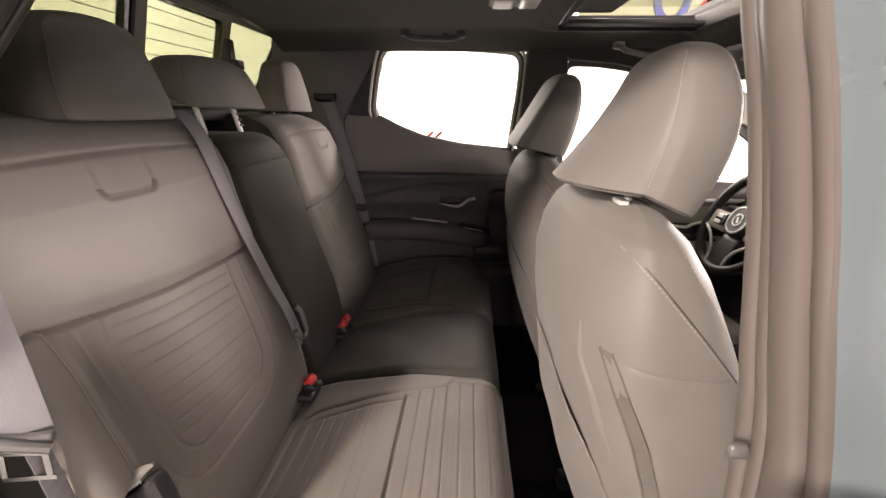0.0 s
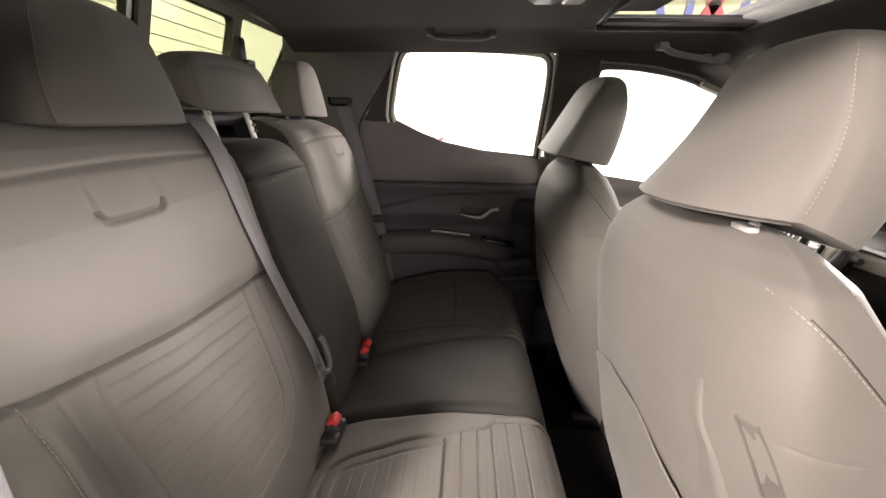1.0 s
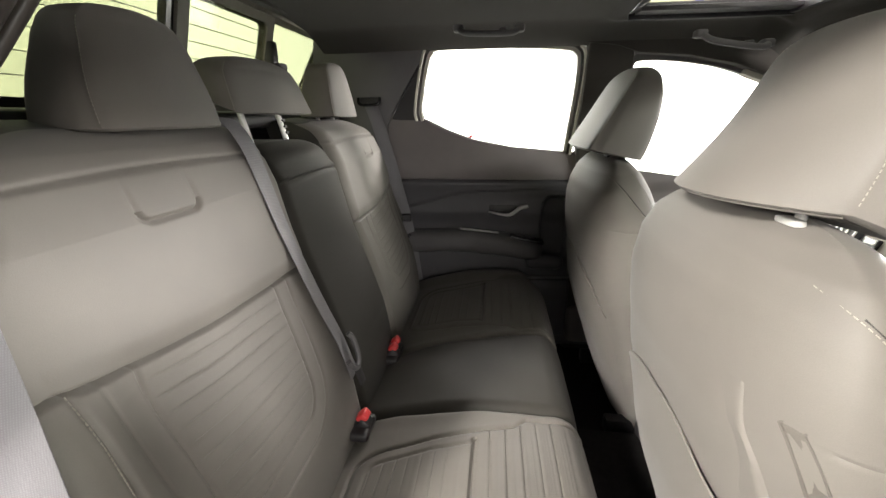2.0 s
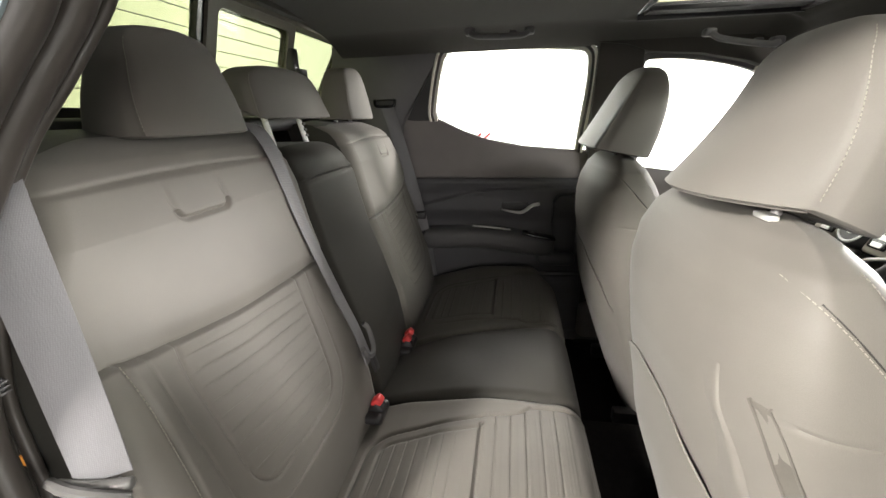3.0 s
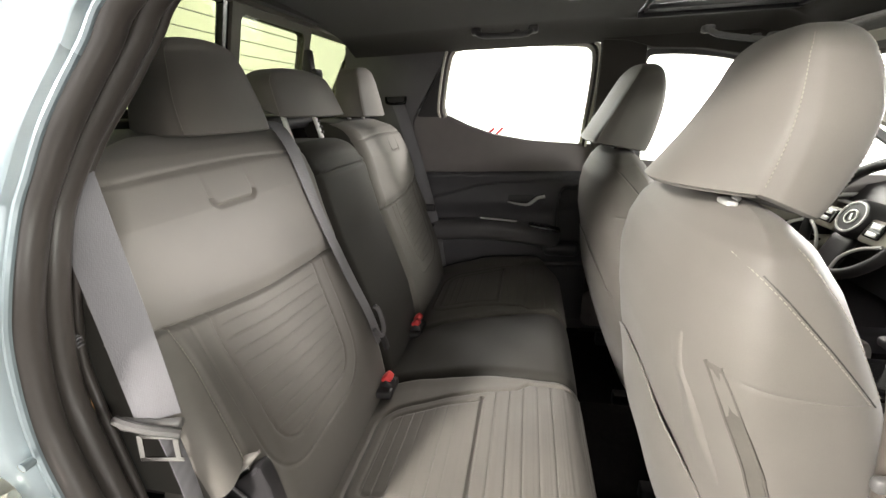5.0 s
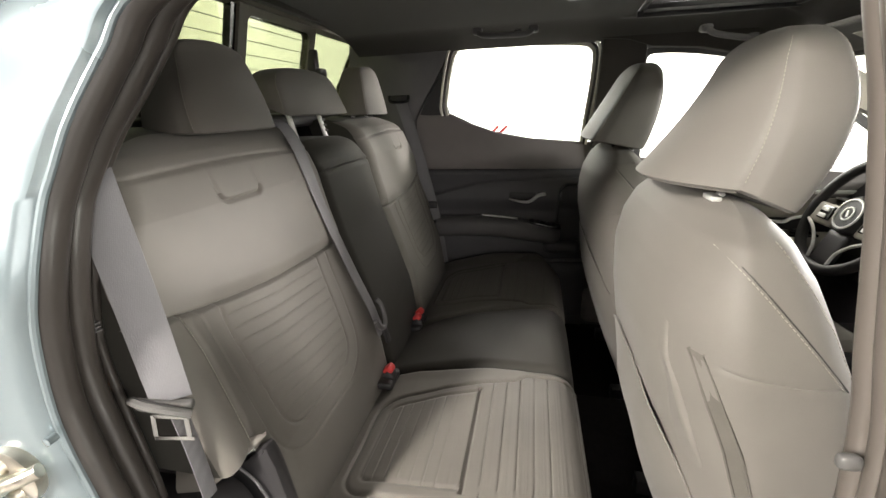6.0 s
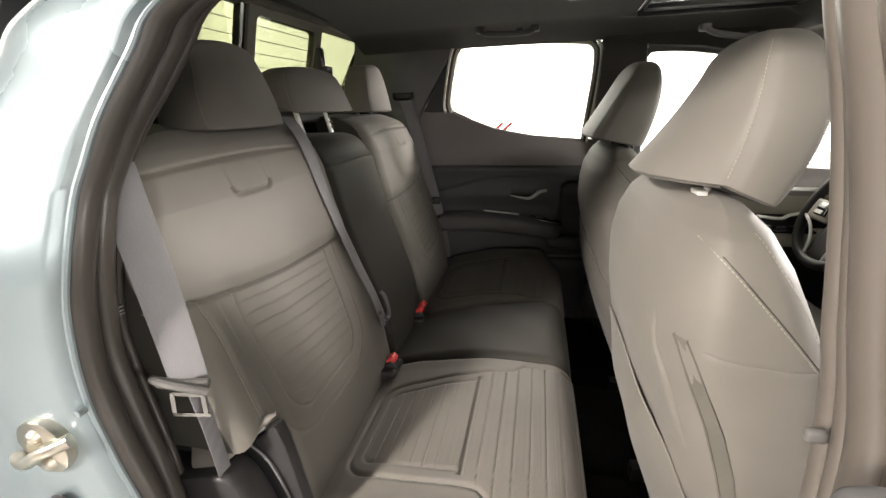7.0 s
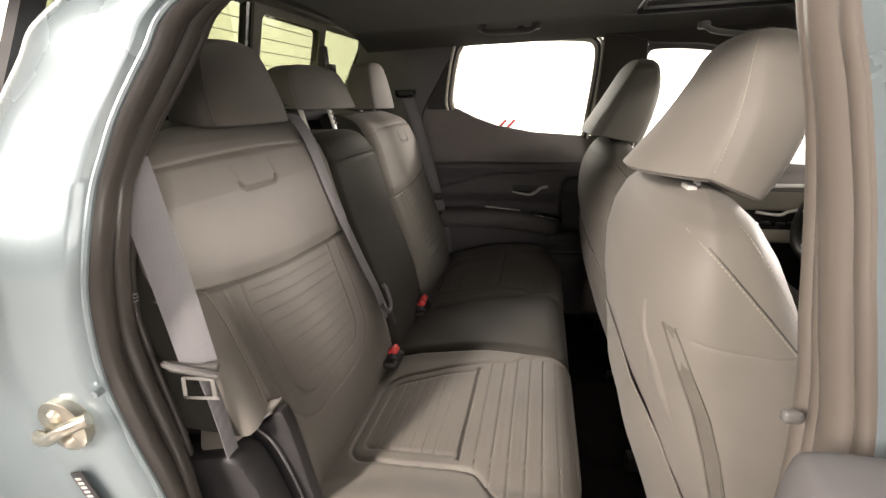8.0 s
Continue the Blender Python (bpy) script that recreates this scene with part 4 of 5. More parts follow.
def front_seat(yc, dx, side):
    """side: -1 where the outboard side is towards -y."""
    nm = "taupe cloth front passenger seat seen from behind" if side < 0 else "taupe cloth driver's seat seen from behind"
    t = thing("front_seat", nm, "car seat", (0.75 + dx, yc, 0.45), group="front seats")
    zs = np.concatenate([np.linspace(0.44, 1.15, 64), np.linspace(1.16, 1.232, 24)])
    rings = []
    for z in zs:
        x, y = seat_ring(z, 96, side)
        rings.append(np.stack([x, y, np.full_like(x, z)], -1))
    last = rings[-1].copy()
    c = last.mean(0)
    for k, (sc, up) in enumerate(((0.8, 0.005), (0.5, 0.008), (0.05, 0.009))):
        rings.append((last - c) * [sc, sc, 1] + c + [0, 0, up])
    P = np.array(rings)
    # soft folds over the rear face
    x, y, z = P[..., 0], P[..., 1], P[..., 2]
    P[..., 0] += np.where(x < 0.66, 0.0022 * np.sin(z * 34 + y * 9) * np.cos(y * 15), 0) * smooth01((1.15 - z) / 0.1)
    P = P + [dx, yc, 0]
    fc, bc = seat_covers(P, yc, dx, side)
    fcov = child("front_cover", fc, t)
    bcov = child("back_cover", bc, t)
    for e in (side, -side):
        pts = []
        for z in np.linspace(1.186, 1.03, 30):
            fx, fy = flank(z, side, e)
            xx = 0.541 + (1.205 - z) / 1.13 - 0.0045
            pts.append((xx + dx, yc + float(np.interp(xx, fx, fy)) + e * 0.0006, z))
        seam = []
        for z in np.linspace(1.172, 1.03, 30):
            fx, fy = flank(z, side, e)
            xx = 0.541 + (1.205 - z) / 1.13
            seam.append((xx + dx, yc + float(np.interp(xx, fx, fy)), z))
        child("seam", tube("seam", curve(seam[::3], 60), ring(0.0010, 6), SEAT_MID), bcov, "dark sunk seam")
        stitches("stitching", curve(pts[::3], 80), bcov, 0.0040, 0.0022, 0.0006)
        pts = []
        for xx, z in curve([(0.606, 1.196), (0.627, 1.164), (0.648, 1.132), (0.668, 1.10), (0.70, 1.04)], 24):
            fx, fy = flank(z, side, e)
            pts.append((xx + dx, yc + float(np.interp(xx, fx, fy)) + e * 0.001, z + 0.001))
        stitches("stitching", pts, fcov, 0.0040, 0.0022, 0.0006)
    # welted band down the outer rear edge
    strip = []
    for z in np.linspace(1.062, 0.50, 48):
        xt = np.interp(z, [0.50, 0.55, 0.70, 0.82, 0.885, 0.95, 1.0, 1.062], [0.700, 0.688, 0.655, 0.624, 0.606, 0.585, 0.564, 0.5405])
        xr, yr = seat_ring(z, 1600, side)
        k = np.argmin(np.where(yr * side > 0.12, np.abs(xr - xt), 9))
        row = []
        for f, h in ((-1, -0.002), (-0.95, 0.0026), (-0.75, 0.0026), (-0.68, 0.0010), (0, 0.0014), (0.68, 0.0010), (0.75, 0.0026), (0.95, 0.0026), (1, -0.002)):
            st = int(np.sign(f) * np.searchsorted(np.cumsum(np.hypot(np.diff(np.roll(xr, -k)), np.diff(np.roll(yr, -k)))), abs(f) * 0.0115)) if f else 0
            q = (k + st) % 1600
            tx, ty = xr[(q + 3) % 1600] - xr[q - 3], yr[(q + 3) % 1600] - yr[q - 3]
            L = math.hypot(tx, ty)
            row.append((xr[q] + ty / L * h + dx, yc + yr[q] - tx / L * h, z))
        strip.append(row)
    S = np.array(strip)
    top = S[0].copy()
    top[:, 2] += 0.004
    mid = top.mean(0)
    top = mid + (top - mid) * 0.9
    top[:, 0] += 0.004
    child("edge_band", sheet("edge_band", np.concatenate([top[None], S])[:, ::-side], SEAT_BAND), t, "flat welted edge band")
    # map pocket with a sagging hem, and the loose fold beside it
    tops = curve([(0.215, 0.80), (0.18, 0.89), (0.10, 0.945), (-0.02, 0.958), (-0.08, 0.946), (-0.143, 0.913), (-0.172, 0.88), (-0.197, 0.83), (-0.212, 0.74)], 48)
    rowsP = []
    for yy, zt in tops:
        zz = np.linspace(0.48, zt, 22)
        sag = 1 - abs(yy / 0.215) ** 3
        rowsP.append([(rear_face(yy, z, side) + dx - 0.0012 - 0.020 * max(0.0, sag) * math.sin(math.pi * min(1, max(0, (z - 0.46) / 0.50))) ** 0.8 + 0.0015 * math.sin(yy * 40 + z * 25), yc - side * yy, z) for z in zz])
    Pp = np.array(rowsP)
    pk = child("map_pocket", sheet("map_pocket", Pp[::-1] if side < 0 else Pp, SEAT), t, "cloth map pocket with a sagging hem")
    child("pocket_hem", tube("pocket_hem", [r[-1] for r in rowsP], ring(0.0018, 8), SEAT), pk)
    fold = curve([(-0.165, 1.078), (-0.175, 1.040), (-0.193, 1.0), (-0.205, 0.945), (-0.213, 0.90), (-0.219, 0.84)], 24)
    rowsF = []
    for k, (yy, z) in enumerate(fold):
        lift = 0.006 * math.sin(math.pi * min(1, k / 20)) + 0.0004
        rowsF.append([(rear_face(yy + d, z, side) + dx - h * lift + 0.0006, yc - side * (yy + d), z) for d, h in ((0.030, -0.1), (0.015, 0.45), (0.006, 0.85), (0.001, 1.0), (-0.002, 0.6), (-0.003, -0.1))])
    child("fold", sheet("fold", np.array(rowsF)[:, ::side], SEAT), bcov)
    # cushion
    def cush(p, q):
        x, y, z = p
        z = z + (0.02 * abs(q[1]) ** 4 + 0.03 * max(0, q[0])) * (z > 0)
        return np.array([x, y, z])
    child("seat_cushion", rbox("seat_cushion", (1.02 + dx, yc, 0.60), (0.50, 0.50, 0.17), 0.06, SEAT, n=14, deform=cush), t)
    child("side_shield", rbox("side_shield", (0.95 + dx, yc + side * 0.27, 0.52), (0.46, 0.05, 0.12), 0.02, BLACK, n=6), t)
    for e in (-1, 1):
        child("seat_rail", rbox("seat_rail", (0.92 + dx, yc + e * 0.19, 0.435), (0.60, 0.04, 0.05), 0.008, BLACK, n=4), t)
    # headrest
    if side < 0:
        hz, zb, zt, ridge = 0.0, 1.248, 1.390, 2.1
        shift = lambda u: yc - 0.018 - 0.025 * u - 0.007 * math.sin(math.pi * min(1, u))
        half = lambda u: 0.150 - 0.054 * u + 0.007 * math.sin(math.pi * min(1, u))
        face = lambda u: (0.577 + 0.028 * u + dx, 0.080 - 0.074 * u)
    else:
        hz, zb, zt, ridge = 0.004, 1.250, 1.415, 1.8
        shift = lambda u: yc - 0.016
        half = lambda u: 0.158 - 0.022 * u
        face = lambda u: (0.504 + 0.096 * u + dx, 0.012 - 0.008 * u)
    PH = pad_loft(shift, zb, zt, 0.027, face, lambda u: 0.636 + 0.036 * math.sin(u * 2.2) + dx, half, 0.030, -1, 0.42, 0.026, ridge)
    hp = pad("headrest", PH, SEAT, t, "padded wedge-shaped headrest with stitched side panels", (0, 33, 45, 76))
    child("piping", tube("piping", [tuple(v) for v in PH[1][:34]], ring(0.0022, 6), SEAT), hp)
    for dy in (-0.095, 0.095):
        po = child("post", tube("post", [(0.580 + dx, yc + dy, 1.20), (0.590 + dx, yc + dy, 1.28 + hz)], ring(0.006, 10), CHROME), t)
        child("post_collar", rbox("post_collar", (0.574 + dx, yc + dy, 1.226), (0.014, 0.032, 0.008), 0.003, WHITE if dy * side > 0 else BLACK, n=4), t, "pale grey plastic collar")
    return t


front_seat(-0.31, 0.0, -1)
front_seat(0.43, 0.0, 1)

# ---------------------------------------------------------------- near side: the open doorway
C_OUT = [(0.1, -0.585, 1.545), (-0.022, -0.635, 1.46), (-0.056, -0.652, 1.411), (-0.088, -0.676, 1.351), (-0.107, -0.691, 1.304), (-0.118, -0.703, 1.269), (-0.127, -0.724, 1.203), (-0.145, -0.729, 1.14), (-0.152, -0.734, 1.044), (-0.135, -0.738, 0.951), (-0.113, -0.739, 0.858), (-0.09, -0.745, 0.72), (0.0, -0.75, 0.6)]
C_IN = [(0.074, -0.5, 1.545), (-0.024, -0.545, 1.477), (-0.063, -0.553, 1.431), (-0.09, -0.576, 1.379), (-0.122, -0.592, 1.334), (-0.15, -0.609, 1.279), (-0.157, -0.619, 1.251), (-0.158, -0.632, 1.208), (-0.171, -0.638, 1.147), (-0.182, -0.642, 1.086), (-0.17, -0.647, 0.996), (-0.153, -0.649, 0.863), (-0.153, -0.65, 0.765), (-0.14, -0.64, 0.62)]


def c_line(f, push=0.0, n=70):
    """A line along the rear edge of the doorway; f runs from its outer (0) to its inner rim (1)."""
    a, b = np.array(curve(C_OUT, n)), np.array(curve(C_IN, n))
    q = (1 - f) * a + f * b
    q[:, 0] -= push
    return [tuple(v) for v in q]


near = thing("wall_south", "pale blue painted body side round the open doorway", "car body side", (-0.3, -0.85, 0.4), kind="structure")
rows = [np.array(c_line(f, p)) for f, p in ((0.0, 0.0), (0.2, 0.010), (0.45, 0.012), (0.7, 0.010), (1.0, 0.0), (1.08, 0.02), (1.12, 0.06))]
child("jamb_trim", sheet("jamb_trim", np.stack(rows)[:, ::-1], RUBBER), near, "dark rubber-edged door jamb")
for f, r, push in ((0.20, 0.0165, -0.001), (0.60, 0.0145, -0.001), (0.93, 0.006, -0.001)):
    child("door_seal", tube("door_seal", c_line(f, push), ring(r, 12), RUBBER), near, "round dark rubber door seal")
child("seal_edge", tube("seal_edge", c_line(0.015, -0.001), ring(0.004, 8), PAINT), near)
# painted panel from the seal back to the outer skin
o = np.array(c_line(0.0, 0.0))
low = [(0.0, 0.0), (0.006, -0.010), (0.016, -0.014), (0.05, -0.019), (0.085, -0.026), (0.10, -0.036), (0.118, -0.075), (0.135, -0.095), (0.165, -0.108), (0.25, -0.135), (0.40, -0.15), (1.4, -0.14)]
high = [(0.0, 0.0), (0.006, -0.010), (0.016, -0.014), (0.05, -0.017), (0.085, -0.018), (0.10, -0.019), (0.125, -0.018), (0.15, -0.012), (0.18, 0.0), (0.22, 0.025), (0.27, 0.09), (0.36, 0.20)]
steps = []
lean = smooth01((o[:, 2] - 1.17) / 0.17)          # above the waist the skin turns in towards the rear glass
for (xa, ya), (xb, yb) in zip(low, high):
    q = o.copy()
    q[:, 0] -= xa + (xb - xa) * lean
    q[:, 1] += ya + (yb - ya) * lean
    steps.append(q)
child("body_panel", sheet("body_panel", np.stack(steps), PAINT), near, "glossy pale blue-grey painted panel")
# striker with two bolts
SX, SY, SZ = -0.199, -0.757, 0.985
stk = child("striker", tube("striker", [(SX, SY + 0.010, SZ), (SX, SY - 0.006, SZ), (SX, SY - 0.0075, SZ)], ring(0.036, 28), STEEL, up=(0, 0, 1), scales=[1, 1, 0.93]), near, "bare metal door striker plate")
loop = curve([(SX - 0.040, SY - 0.004, SZ - 0.013), (SX - 0.032, SY - 0.013, SZ - 0.014), (SX - 0.014, SY - 0.017, SZ - 0.013), (SX + 0.016, SY - 0.017, SZ + 0.006), (SX + 0.032, SY - 0.013, SZ + 0.013), (SX + 0.046, SY - 0.004, SZ + 0.018)], 22)
child("striker_loop", tube("striker_loop", loop, ring(0.0080, 10), STEEL), stk)
for x, z in ((-0.002, 0.017), (0.006, -0.019)):
    child("bolt", tube("bolt", [(SX + x, SY - 0.007, SZ + z), (SX + x, SY - 0.012, SZ + z), (SX + x, SY - 0.0145, SZ + z)], ring(0.0085, 16), STEEL, up=(0, 0, 1), scales=[1.25, 0.95, 0.5]), stk)
lab = child("sticker", rbox("sticker", (-0.190, -0.7675, 0.887), (0.022, 0.003, 0.062), 0.001, BLACK, n=3, rot=(0, -18, 0)), near, "small black sticker with pale print")
for k in range(7):
    z = 0.8665 + 0.0068 * k
    child("print_bar", rbox("print_bar", (-0.190 - 0.32 * (z - 0.887), -0.7695, z), (0.010, 0.001, 0.004), 0.0004, WHITE, n=2, rot=(0, -16, 0)), lab)
# inner pillar trim behind the seal, beside the backrest
inner = np.array(c_line(1.10, 0.012))
rows = []
for k in range(8):
    q = inner.copy()
    q[:, 0] -= 0.035 * k
    q[:, 1] = inner[:, 1] - 0.012 * min(k, 3) * np.clip((1.25 - inner[:, 2]) / 0.2, 0, 1)
    rows.append(q)
child("pillar_trim", sheet("pillar_trim", np.stack(rows), TRIM_LOW), near, "dark rear pillar trim")
child("roof_rail", prism("roof_rail", [(-0.6, 1.60), (0.22, 1.56), (0.9, 1.55), (1.25, 1.42), (1.3, 1.46), (1.0, 1.60), (-0.6, 1.68)], 1, -0.66, -0.56, HEADLINER), near)
child("roof_side", prism("roof_side", [(-0.6, 1.62), (0.30, 1.56), (0.9, 1.56), (1.25, 1.44), (1.3, 1.48), (1.0, 1.63), (-0.6, 1.72)], 1, -0.74, -0.66, PAINT), near)
child("sill", rbox("sill", (0.35, -0.77, 0.40), (0.75, 0.16, 0.13), 0.03, BLACK, n=6), near)
child("clip", rbox("clip", (-0.164, -0.660, 1.115), (0.008, 0.010, 0.018), 0.003, BLACK, n=4), near)
for k in range(3):
    child("clip_rib", rbox("clip_rib", (-0.160, -0.660, 1.110 + 0.005 * k), (0.006, 0.011, 0.002), 0.0008, TRIM, n=2), near)
child("tag", rbox("tag", (-0.178, -0.654, 1.027), (0.010, 0.010, 0.014), 0.003, ORANGE, n=4), near, "small orange tag")
# front pillar of the doorway
B_IN = [(0.555, 1.54), (0.565, 1.47), (0.571, 1.424), (0.593, 1.35), (0.609, 1.275), (0.622, 1.2), (0.633, 1.13), (0.645, 1.064), (0.658, 0.94), (0.66, 0.8), (0.655, 0.6)]
B_OUT = [(0.533, 1.54), (0.541, 1.46), (0.552, 1.404), (0.57, 1.352), (0.592, 1.275), (0.606, 1.215), (0.62, 1.158), (0.641, 1.068), (0.648, 0.98), (0.65, 0.84), (0.648, 0.62)]


def b_line(f, push=0.0, n=50):
    return curve([((1 - f) * a[0] + f * b[0] + push, (1 - f) * -0.70 + f * -0.60, (1 - f) * a[1] + f * b[1]) for a, b in zip(B_OUT, B_IN)], n)


rows = [np.array(b_line(f, p)) for f, p in ((-0.23, 0.02), (-0.21, 0.0), (0.0, 0.012), (0.30, 0.014), (0.6, 0.012), (0.80, 0.012), (0.92, 0.012), (0.98, 0.03), (1.0, 0.09))]
child("jamb_trim", sheet("jamb_trim", np.stack(rows), JAMB), near, "taupe centre pillar trim")
for f, r, push in ((-0.13, 0.010, 0.005), (0.18, 0.022, 0.008), (0.54, 0.011, 0.006), (0.80, 0.012, 0.007)):
    child("door_seal", tube("door_seal", b_line(f, push), ring(r, 16), JAMB), near)
o = np.array(b_line(-0.21, 0.0))
steps = []
for dx, dy in ((0.0, 0.004), (0.008, -0.010), (0.022, -0.05), (0.030, -0.06), (0.040, -0.10), (0.052, -0.135), (0.12, -0.17), (0.5, -0.19), (1.4, -0.16)):
    q = o.copy()
    q[:, 0] += dx
    q[:, 1] += dy
    steps.append(q)
child("body_panel", sheet("body_panel", np.stack(steps)[::-1], PAINT), near, "glossy pale blue-grey painted pillar")
child("stop_bumper", rbox("stop_bumper", (0.624, -0.652, 1.04), (0.020, 0.012, 0.016), 0.006, GREYPL, n=6), near, "small pale grey rubber stop")
child("hinge_cover", rbox("hinge_cover", (0.600, -0.845, 1.055), (0.15, 0.09, 0.17), 0.022, TRIM, n=8), near, "dark grey moulded hinge cover")

# ---------------------------------------------------------------- seat belts


def belt(name, label, pts, width, normals, parent_at, n=40):
    t = thing(name, label, "seat belt", parent_at, group="seat belts")
    P = curve(pts, n)
    N = curve(normals, n)
    child("webbing", tube("webbing", P, band(width, 0.0016), BELT, twist=N), t, "grey woven webbing")
    return t


b1 = belt("seat_belt", "grey seat belt hanging beside the backrest with a chrome tongue", [(-0.215, -0.585, 1.42), (-0.18, -0.605, 1.36), (-0.137, -0.632, 1.26), (-0.100, -0.650, 1.12), (-0.082, -0.658, 1.02)], 0.047, [(0.75, -0.62, 0.2), (0.70, -0.68, 0.15), (0.62, -0.78, 0.1), (0.55, -0.83, 0.1), (0.45, -0.88, 0.0)], (-0.1, -0.65, 0.6))
lowp = curve([(-0.082, -0.656, 1.01), (-0.072, -0.655, 0.93), (-0.066, -0.652, 0.78), (-0.06, -0.65, 0.60)], 20)
# same belt made narrower and turned from the lamps, shape standing for shade
child("webbing", tube("webbing", lowp, band(0.022, 0.0016), BELT, twist=[(1.0, -0.05, 0)] * 21), b1, "lower webbing, narrowed and turned away to look shaded")
tg = child("tongue", rbox("tongue", (-0.083, -0.668, 1.018), (0.066, 0.014, 0.014), 0.006, GREYPL, n=10, rot=(0, 9, 20), deform=lambda p, q: np.array([p[0], p[1], p[2] + 0.004 * q[0] ** 2])), b1, "grey and chrome belt tongue")
child("tongue_cap", tube("tongue_cap", curve([(-0.121, -0.676, 1.027), (-0.095, -0.682, 1.028), (-0.070, -0.680, 1.024), (-0.047, -0.668, 1.012)], 14), ring(0.0055, 8), GREYPL), tg)
blade = []
for pa, pb in (((-0.101, -0.671, 1.005), (-0.103, -0.673, 0.975)), ((-0.062, -0.663, 1.002), (-0.063, -0.664, 0.972)), ((-0.106, -0.673, 0.972), (-0.058, -0.663, 0.970)), ((-0.101, -0.671, 1.004), (-0.060, -0.663, 1.001))):
    child("blade", tube("blade", [pa, pb], [(-0.0028, -0.001), (0.0028, -0.001), (0.0028, 0.001), (-0.0028, 0.001)], TONGUE_STEEL, up=(0.3, -0.95, 0)), tg)

b2 = belt("seat_belt", "grey middle seat belt lying down the backrest edge", [(-0.245, -0.150, 1.335), (-0.196, -0.160, 1.332), (-0.158, -0.168, 1.288), (-0.130, -0.172, 1.21), (-0.112, -0.160, 1.128), (-0.070, -0.140, 0.982), (-0.038, -0.134, 0.896), (-0.012, -0.140, 0.82)], 0.045, [(0.2, 0, 1), (0.5, 0.0, 0.85), (0.85, 0.0, 0.5), (0.96, 0.05, 0.25), (0.94, 0.1, 0.3), (0.94, 0.12, 0.33), (0.92, 0.15, 0.35), (0.9, 0.1, 0.4)], (-0.1, -0.13, 0.72))
rg = curve([(-0.012, -0.168, 0.868), (-0.006, -0.160, 0.850), (-0.005, -0.138, 0.838), (-0.008, -0.118, 0.850), (-0.020, -0.108, 0.885), (-0.03, -0.112, 0.90)], 20)
child("tongue", tube("tongue", rg, ring(0.006, 8), TRIM), b2, "dark grey belt tongue ring")
child("tongue_blade", rbox("tongue_blade", (-0.006, -0.125, 0.812), (0.008, 0.022, 0.045), 0.002, BLACK, n=4, rot=(0, -15, 0)), b2)

b3 = belt("seat_belt", "grey seat belt down the rear pillar from a black guide", [(-0.190, 0.712, 1.385), (-0.162, 0.710, 1.30), (-0.116, 0.702, 1.14), (-0.080, 0.694, 1.00), (-0.055, 0.690, 0.88), (-0.030, 0.686, 0.70)], 0.047, [(0.35, -0.93, 0.1)] * 6, (-0.1, 0.69, 0.6))
gd = child("guide", rbox("guide", (-0.192, 0.716, 1.388), (0.078, 0.016, 0.030), 0.007, BLACK, n=8), b3, "black plastic belt guide")
child("guide_slot", tube("guide_slot", curve([(-0.232, 0.704, 1.402), (-0.228, 0.702, 1.380), (-0.192, 0.700, 1.376), (-0.158, 0.702, 1.380), (-0.152, 0.704, 1.402)], 20), ring(0.005, 8), GLOSS), gd)
child("tongue", rbox("tongue", (-0.072, 0.680, 0.962), (0.055, 0.014, 0.03), 0.006, BLACK, n=6), b3)
child("belt_button", tube("belt_button", [(-0.056, 0.684, 0.89), (-0.058, 0.674, 0.89)], ring(0.008, 12), BLACK), b3)


def buckle(x, y, z, lean, n):
    t = thing("seat_belt_buckle", "black seat belt buckle with a red release button", "buckle", (x, y, z - 0.05), group="seat belt buckles")
    for k in range(n):
        yy = y + 0.030 * k
        zz = z + 0.004 * k
        b = child("housing", rbox("housing", (x - 0.014, yy, zz - 0.028), (0.030, 0.034 if n == 1 else 0.027, 0.070), 0.008, BLACK, n=6, rot=(0, lean, 0)), t)
        child("button", rbox("button", (x + 0.001, yy, zz + 0.001), (0.020, 0.028 if n == 1 else 0.023, 0.026), 0.006, RED, n=6, rot=(0, lean, 0)), b, "bright red release button")
    return t


buckle(0.003, -0.152, 0.726, 48, 1)
buckle(0.004, 0.122, 0.728, 48, 2)
sock = thing("buckle_pocket", "black moulded pocket round the belt buckle", "trim", (-0.02, -0.15, 0.70))
child("cup", rbox("cup", (-0.012, -0.155, 0.700), (0.07, 0.075, 0.022), 0.010, BLACK, n=6), sock)
sock2 = thing("buckle_pocket", "black moulded pocket round the paired buckles", "trim", (-0.02, 0.13, 0.70))
child("cup", rbox("cup", (-0.012, 0.137, 0.700), (0.07, 0.095, 0.022), 0.010, BLACK, n=6), sock2)

# moulded cover at the foot of the near backrest, and the cloth wing above it
cov = thing("seat_hinge_cover", "black moulded cover at the foot of the backrest", "trim", (-0.05, -0.62, 0.6))
arch = [(-0.24, 0.842), (-0.143, 0.844), (-0.10, 0.856), (-0.067, 0.863), (-0.045, 0.842), (-0.029, 0.806), (-0.014, 0.755), (-0.005, 0.715), (0.004, 0.66), (0.010, 0.58), (-0.24, 0.58)]
child("shell", prism("shell", [tuple(p) for p in arch], 1, -0.668, -0.612, BLACK, bevel=0.010), cov)
child("inner_shell", prism("inner_shell", [(-0.14, 0.80), (-0.09, 0.845), (-0.050, 0.876), (-0.020, 0.904), (-0.010, 0.904), (0.000, 0.87), (0.008, 0.82), (0.020, 0.74), (0.034, 0.66), (0.04, 0.58), (-0.14, 0.58)], 1, -0.606, -0.580, BLACK, bevel=0.008), cov)
